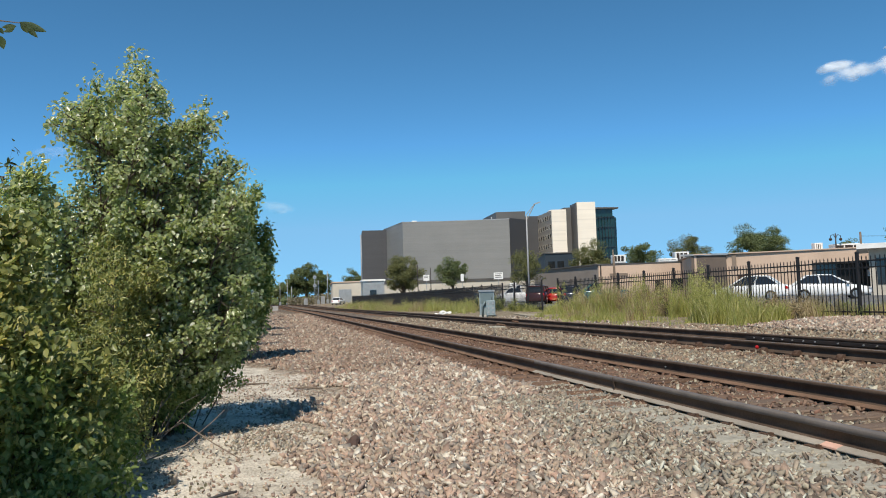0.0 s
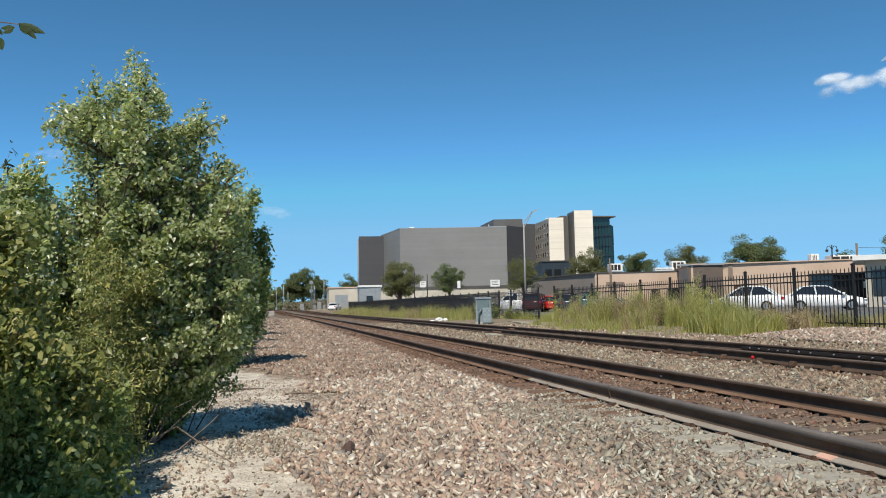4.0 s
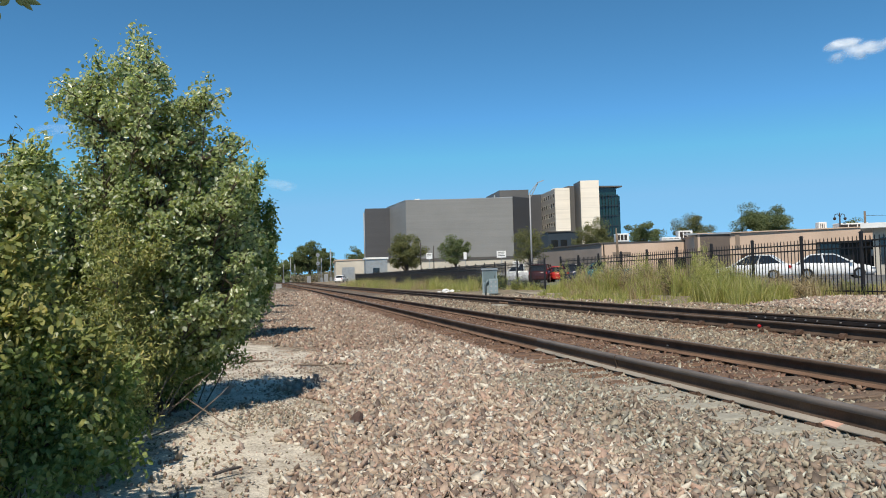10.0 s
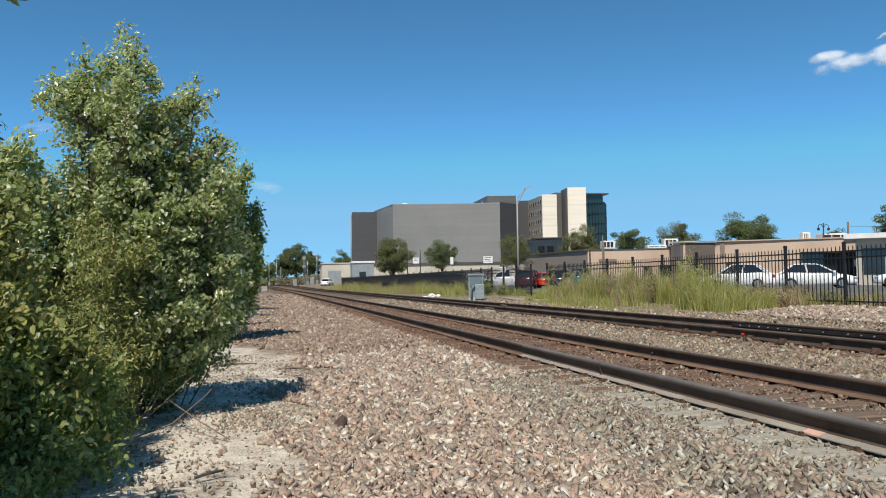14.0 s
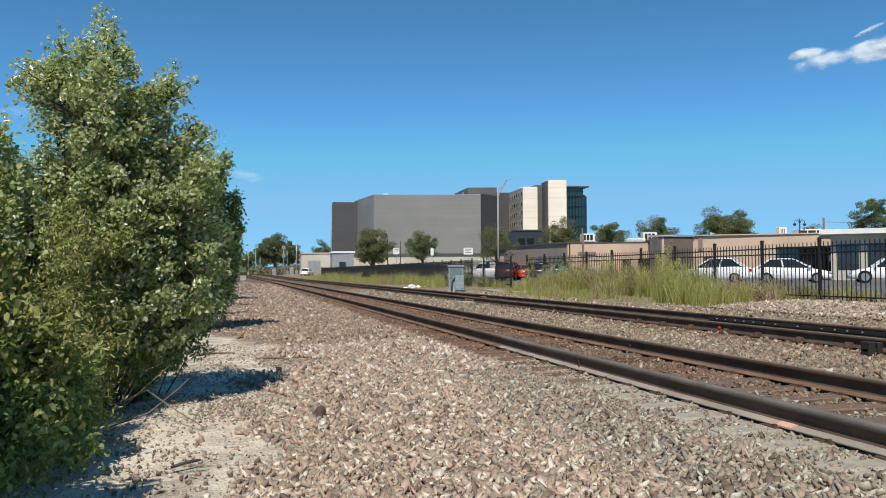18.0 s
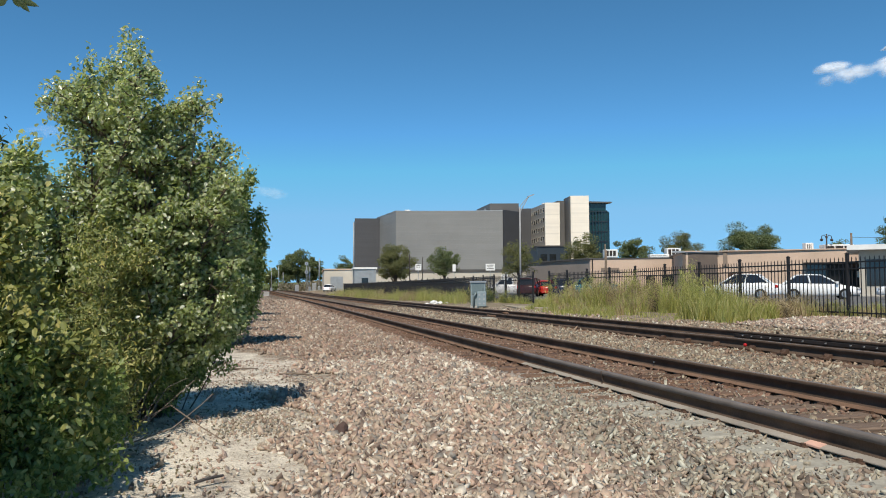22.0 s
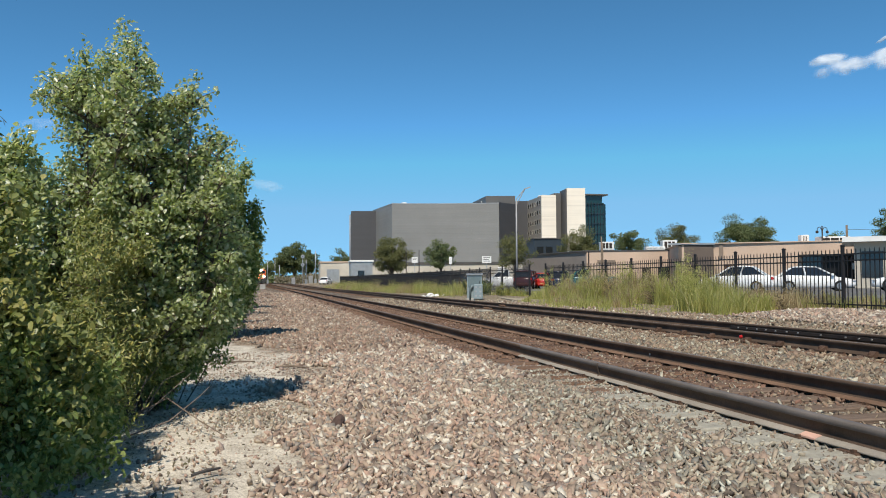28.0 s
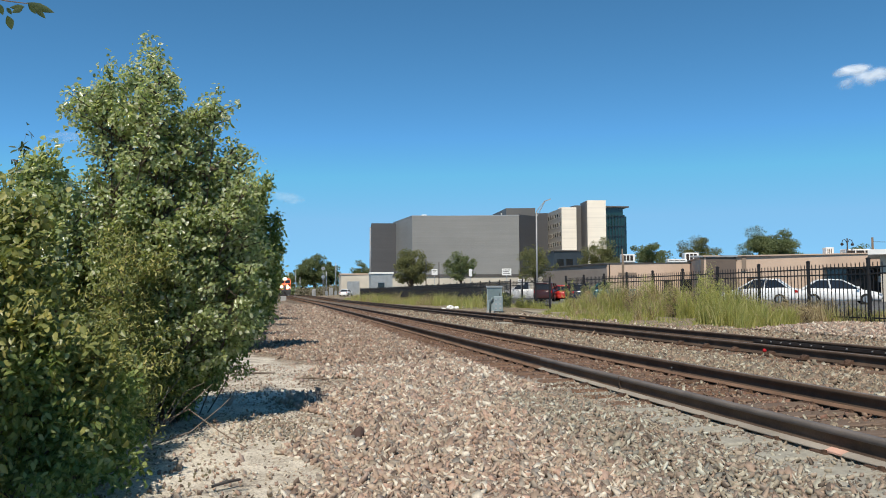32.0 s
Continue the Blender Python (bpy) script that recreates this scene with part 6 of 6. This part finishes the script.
M_ROCK = plain("brown_rock", (0.10, 0.065, 0.055), 0.9, 0, 0.3, 25, 4, 0.5)
solid("rock", rock_shape(3, 0.062, 0.05, 0.075), M_ROCK, "dark angular rock lying on the gravel", "rock", pose(0.68, 6.55, -0.10, 12, 8, 30))
solid("stick", Mesh().tube([(-0.085, -0.05, 0), (0, 0, 0.012), (0.085, 0.06, 0.01)], [0.010, 0.013, 0.009], 6), M_DRYROCK, "short dark stick on the pale sand", "stick", pose(-0.31, 5.18, -0.12))
br = thing("dead_branch", "thin grey dead branches lying at the foot of the bush", "branch", pose(-1.0, 6.9, G0))
for pts, r0 in (([(-0.15, 0.1, 0.05), (0.25, 0.15, 0.25), (0.55, -0.3, 0.12), (0.78, -0.65, 0.04)], 0.012), ([(-0.2, -0.2, 0.02), (0.1, 0.1, 0.15), (0.42, 0.5, 0.42)], 0.009), ([(-0.25, -0.1, 0.02), (0.0, 0.2, 0.3), (0.15, 0.35, 0.5)], 0.008),
                ([(0.05, 0.05, 0.12), (0.2, 0.35, 0.38), (0.36, 0.52, 0.44)], 0.006), ([(-0.3, 0.0, 0.0), (-0.1, 0.0, 0.32), (0.0, 0.05, 0.5)], 0.007), ([(-0.5, 0.2, 0.35), (-0.2, 0.1, 0.32), (0.0, -0.1, 0.22)], 0.008),
                ([(-0.12, -0.05, 0.02), (0.02, 0.0, 0.22), (0.10, 0.05, 0.46)], 0.008), ([(-0.05, -0.15, 0.02), (0.08, -0.05, 0.2), (0.16, 0.0, 0.36)], 0.006), ([(-0.2, -0.12, 0.02), (-0.12, -0.1, 0.26), (0.02, -0.08, 0.42)], 0.007),
                ([(0.0, -0.2, 0.01), (0.3, -0.12, 0.10), (0.52, 0.1, 0.26), (0.6, 0.2, 0.33)], 0.010)):
    part("twig", Mesh().tube(pts, [r0 * 0.7, r0 * 0.6, r0 * 0.45, r0 * 0.35][:len(pts)], 5), M_TWIG, br)
for i, (x, y, l, a) in enumerate(((-0.35, 12.2, 0.7, 20), (0.5, 11.3, 0.5, -25), (0.9, 12.0, 0.4, 30))):
    solid("stick", Mesh().tube([(-l / 2, 0, 0), (0, 0.02, 0.015), (l / 2, 0, 0)], [0.014, 0.018, 0.01], 5), M_TWIG, "grey weathered stick on the gravel", "stick", pose(x, y, -0.13, 0, 0, a), "sticks on the ground")

rl = np.random.default_rng(77)
spot = np.stack([-0.75 + 0.45 * rl.normal(size=900), rl.uniform(4.6, 13.0, 900)], 1)
spot = np.array([(a, b, ground_z(a, b) + 0.015) for a, b in spot if a < 0.45])
tagged(new("leaf_litter", raw_mesh("leaf_litter", *leaf_cloud(spot, 0.032, rl, 0.2, 0.25, 0.7), M_SCRUB)), "dry brown fallen leaves scattered under the bushes", "leaf litter", kind="stuff")

# ---- loose stones ----
def stones(name, label, zones, mat, seed):
    rng = np.random.default_rng(seed)
    ico = np.array([(x, y, z) for z in (-1, 1) for x, y in ((-1, -1), (1, -1), (1, 1), (-1, 1))]) * 0.78
    tri = np.array([(0, 2, 1), (0, 3, 2), (4, 5, 6), (4, 6, 7), (0, 1, 5), (0, 5, 4), (1, 2, 6), (1, 6, 5), (2, 3, 7), (2, 7, 6), (3, 0, 4), (3, 4, 7)])
    V, F, n0 = [], [], 0
    for x0, x1, y0, y1, gap, size, z0, keep, skip in zones:
        nx, ny = int((x1 - x0) / gap), int((y1 - y0) / gap)
        gx, gy = np.meshgrid(np.arange(nx), np.arange(ny))
        p = np.stack([x0 + (gx.ravel() + rng.uniform(-0.1, 1.1, gx.size)) * gap, y0 + (gy.ravel() + rng.uniform(-0.1, 1.1, gx.size)) * gap], 1)
        p = p[rng.uniform(size=len(p)) < keep]
        if skip:
            p = p[np.abs(((p[:, 1] - skip) / 0.51) % 1.0 - 0.5) < rng.uniform(0.16, 0.33, len(p))]
        if x0 < 2.4 and skip is not None:
            edge = np.array([0.12 + 0.085 * (min(q[1], 13) - 5) - 0.75 * (noise.noise((q[0] * 0.6, q[1] * 0.6, 0)) + 0.5 * noise.noise((q[0] * 1.7, q[1] * 1.7, 3))) for q in p])
            p = p[(p[:, 0] > edge - np.clip((p[:, 1] - 13) * 0.3, 0, 2)) | (rng.uniform(size=len(p)) < (0.006 if size > 0.04 else 0.24))]
        k = len(p)
        s = size * rng.uniform(0.5, 1.0, k) * (1 + 0.5 * rng.uniform(size=k) ** 4)
        sc = np.stack([s * rng.uniform(0.8, 1.1, k), s * rng.uniform(0.7, 1.0, k), s * rng.uniform(0.5, 0.85, k)], 1)
        a = rng.uniform(0, 2 * math.pi, k)
        tilt = rng.normal(size=(k, 2)) * 0.6
        w = ico[None] * sc[:, None, :] * rng.uniform(0.58, 1.18, (k, 8, 3)) * 0.62
        ca, sa = np.cos(a)[:, None], np.sin(a)[:, None]
        wx, wy = w[:, :, 0] * ca - w[:, :, 1] * sa, w[:, :, 0] * sa + w[:, :, 1] * ca
        wz = w[:, :, 2] * 0.9 + tilt[:, :1] * wx + tilt[:, 1:] * wy
        gz = np.array([ground_z(q[0], q[1]) for q in p]) + z0
        V.append(np.stack([wx + p[:, :1], wy + p[:, 1:], wz + (gz + s * rng.uniform(0.10, 0.32, k))[:, None]], 2).reshape(-1, 3))
        F.append((np.arange(k) * 8)[:, None, None] + n0 + tri[None])
        n0 += k * 8
    me = raw_mesh(name, np.concatenate(V), np.concatenate([f.reshape(-1, 3) for f in F]), mat)
    return tagged(new(name, me), label, "gravel", kind="stuff")


stones("gravel", "loose pink, tan and grey crushed stones on the shoulder",
       [(-1.0, 2.4, 3.6, 6.0, 0.034, 0.048, 0.01, 1.0, 0), (-1.0, 2.4, 6.0, 8.5, 0.039, 0.055, 0.01, 1.0, 0), (-1.0, 2.4, 8.5, 13, 0.047, 0.066, 0.008, 1.0, 0), (2.4, 3.12, 8.4, 13, 0.047, 0.064, 0.012, 1.0, 0), (-1.4, 0.9, 4.3, 14, 0.035, 0.026, 0.0, 0.8, 0), (-1.4, 0.8, 4.5, 20, 0.10, 0.05, 0.0, 0.35, 0)], M_STONE, 11)
stones("dun_gravel", "darker brownish crushed stones further along the shoulder",
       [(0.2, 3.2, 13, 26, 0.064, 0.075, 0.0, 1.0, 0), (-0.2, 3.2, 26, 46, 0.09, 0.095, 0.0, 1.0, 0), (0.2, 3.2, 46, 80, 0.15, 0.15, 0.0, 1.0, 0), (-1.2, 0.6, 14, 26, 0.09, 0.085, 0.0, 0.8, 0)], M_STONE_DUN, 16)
stones("blue_gravel", "fine blue-grey stones heaped against the rail",
       [(2.15, 3.2, 3.0, 8.4, 0.034, 0.044, 0.012, 1.0, 0), (3.1, 3.66, 3.0, 9.0, 0.034, 0.038, 0.008, 0.75, 1.6), (3.1, 3.66, 3.0, 9.0, 0.05, 0.034, 0.03, 0.42, 0), (-0.35, 0.35, 6.7, 8.4, 0.032, 0.024, 0.0, 0.55, None), (-0.1, 0.6, 7.6, 9.6, 0.036, 0.026, 0.0, 0.5, None)], M_STONE_BLUE, 13)
stones("grey_gravel", "loose grey ballast stones between the rails",
       [(3.85, 5.15, 3.0, 9, 0.045, 0.050, -0.01, 0.9, 1.6), (3.85, 5.15, 3.0, 11, 0.055, 0.038, 0.03, 0.17, 0), (5.3, 8.4, 4, 18, 0.055, 0.065, 0.0, 1.0, 0), (5.3, 8.4, 18, 30, 0.085, 0.085, 0.0, 1.0, 0), (5.3, 8.4, 30, 50, 0.12, 0.10, 0.0, 1.0, 0),
        (10.1, 12.8, 9, 21, 0.075, 0.078, 0.0, 1.0, 0), (10.1, 11.6, 21, 40, 0.11, 0.11, 0.0, 1.0, 0)], M_STONE_GREY, 12)
stones("rusty_gravel", "rust-stained brown ballast stones filling the near track",
       [(3.0, 3.68, 9.0, 30, 0.05, 0.05, 0.004, 0.6, 1.6), (3.8, 5.2, 6.0, 30, 0.052, 0.054, 0.004, 0.95, 1.6), (3.85, 5.15, 5.5, 26, 0.065, 0.042, 0.03, 0.13, 0), (3.05, 3.68, 30, 70, 0.12, 0.10, 0.005, 0.5, 0), (3.8, 5.2, 30, 60, 0.12, 0.09, 0.0, 0.5, 0), (8.6, 9.9, 8, 40, 0.08, 0.07, 0.01, 0.7, 4.0)], M_STONE_RUST, 14)
stones("pink_gravel", "pinkish heaped stones before the fence",
       [(12.6, 16.0, 11, 18.6, 0.07, 0.075, 0.05, 1.0, 0), (11.4, 12.6, 18.6, 40, 0.09, 0.07, 0.01, 0.22, 0)], M_STONE, 15)


# ---- what moves ----
def motions():
    rows = []
    for t in range(0, 33):
        y = 190.0 + 10.0 * (32 - t) + 7.0 * max(0.0, 28.5 - t)
        x = N_TRACK + bend(y)
        turn = math.degrees(math.atan2(bend(y - 6) - bend(y + 6), 12))
        rows.append((float(t), pose(x, y, RAIL_Z + RAIL_H + rise(y), 0, 0, turn)))
    walk(TRAIN, rows)
    # the wind rocks the near sapling and the leaning twig a little
    for ob, amount, pace in ((OVERHANG, 0.45, 0.37), (POPLAR, 0.12, 0.29)):
        x, y, z = ob.matrix_world.translation
        walk(ob, [(0.5 * k, pose(x, y, z, amount * 0.6 * math.sin(2 * math.pi * pace * 0.5 * k), amount * math.sin(2 * math.pi * (pace * 0.71 * 0.5 * k + 0.3)), 0)) for k in range(65)])


motions()
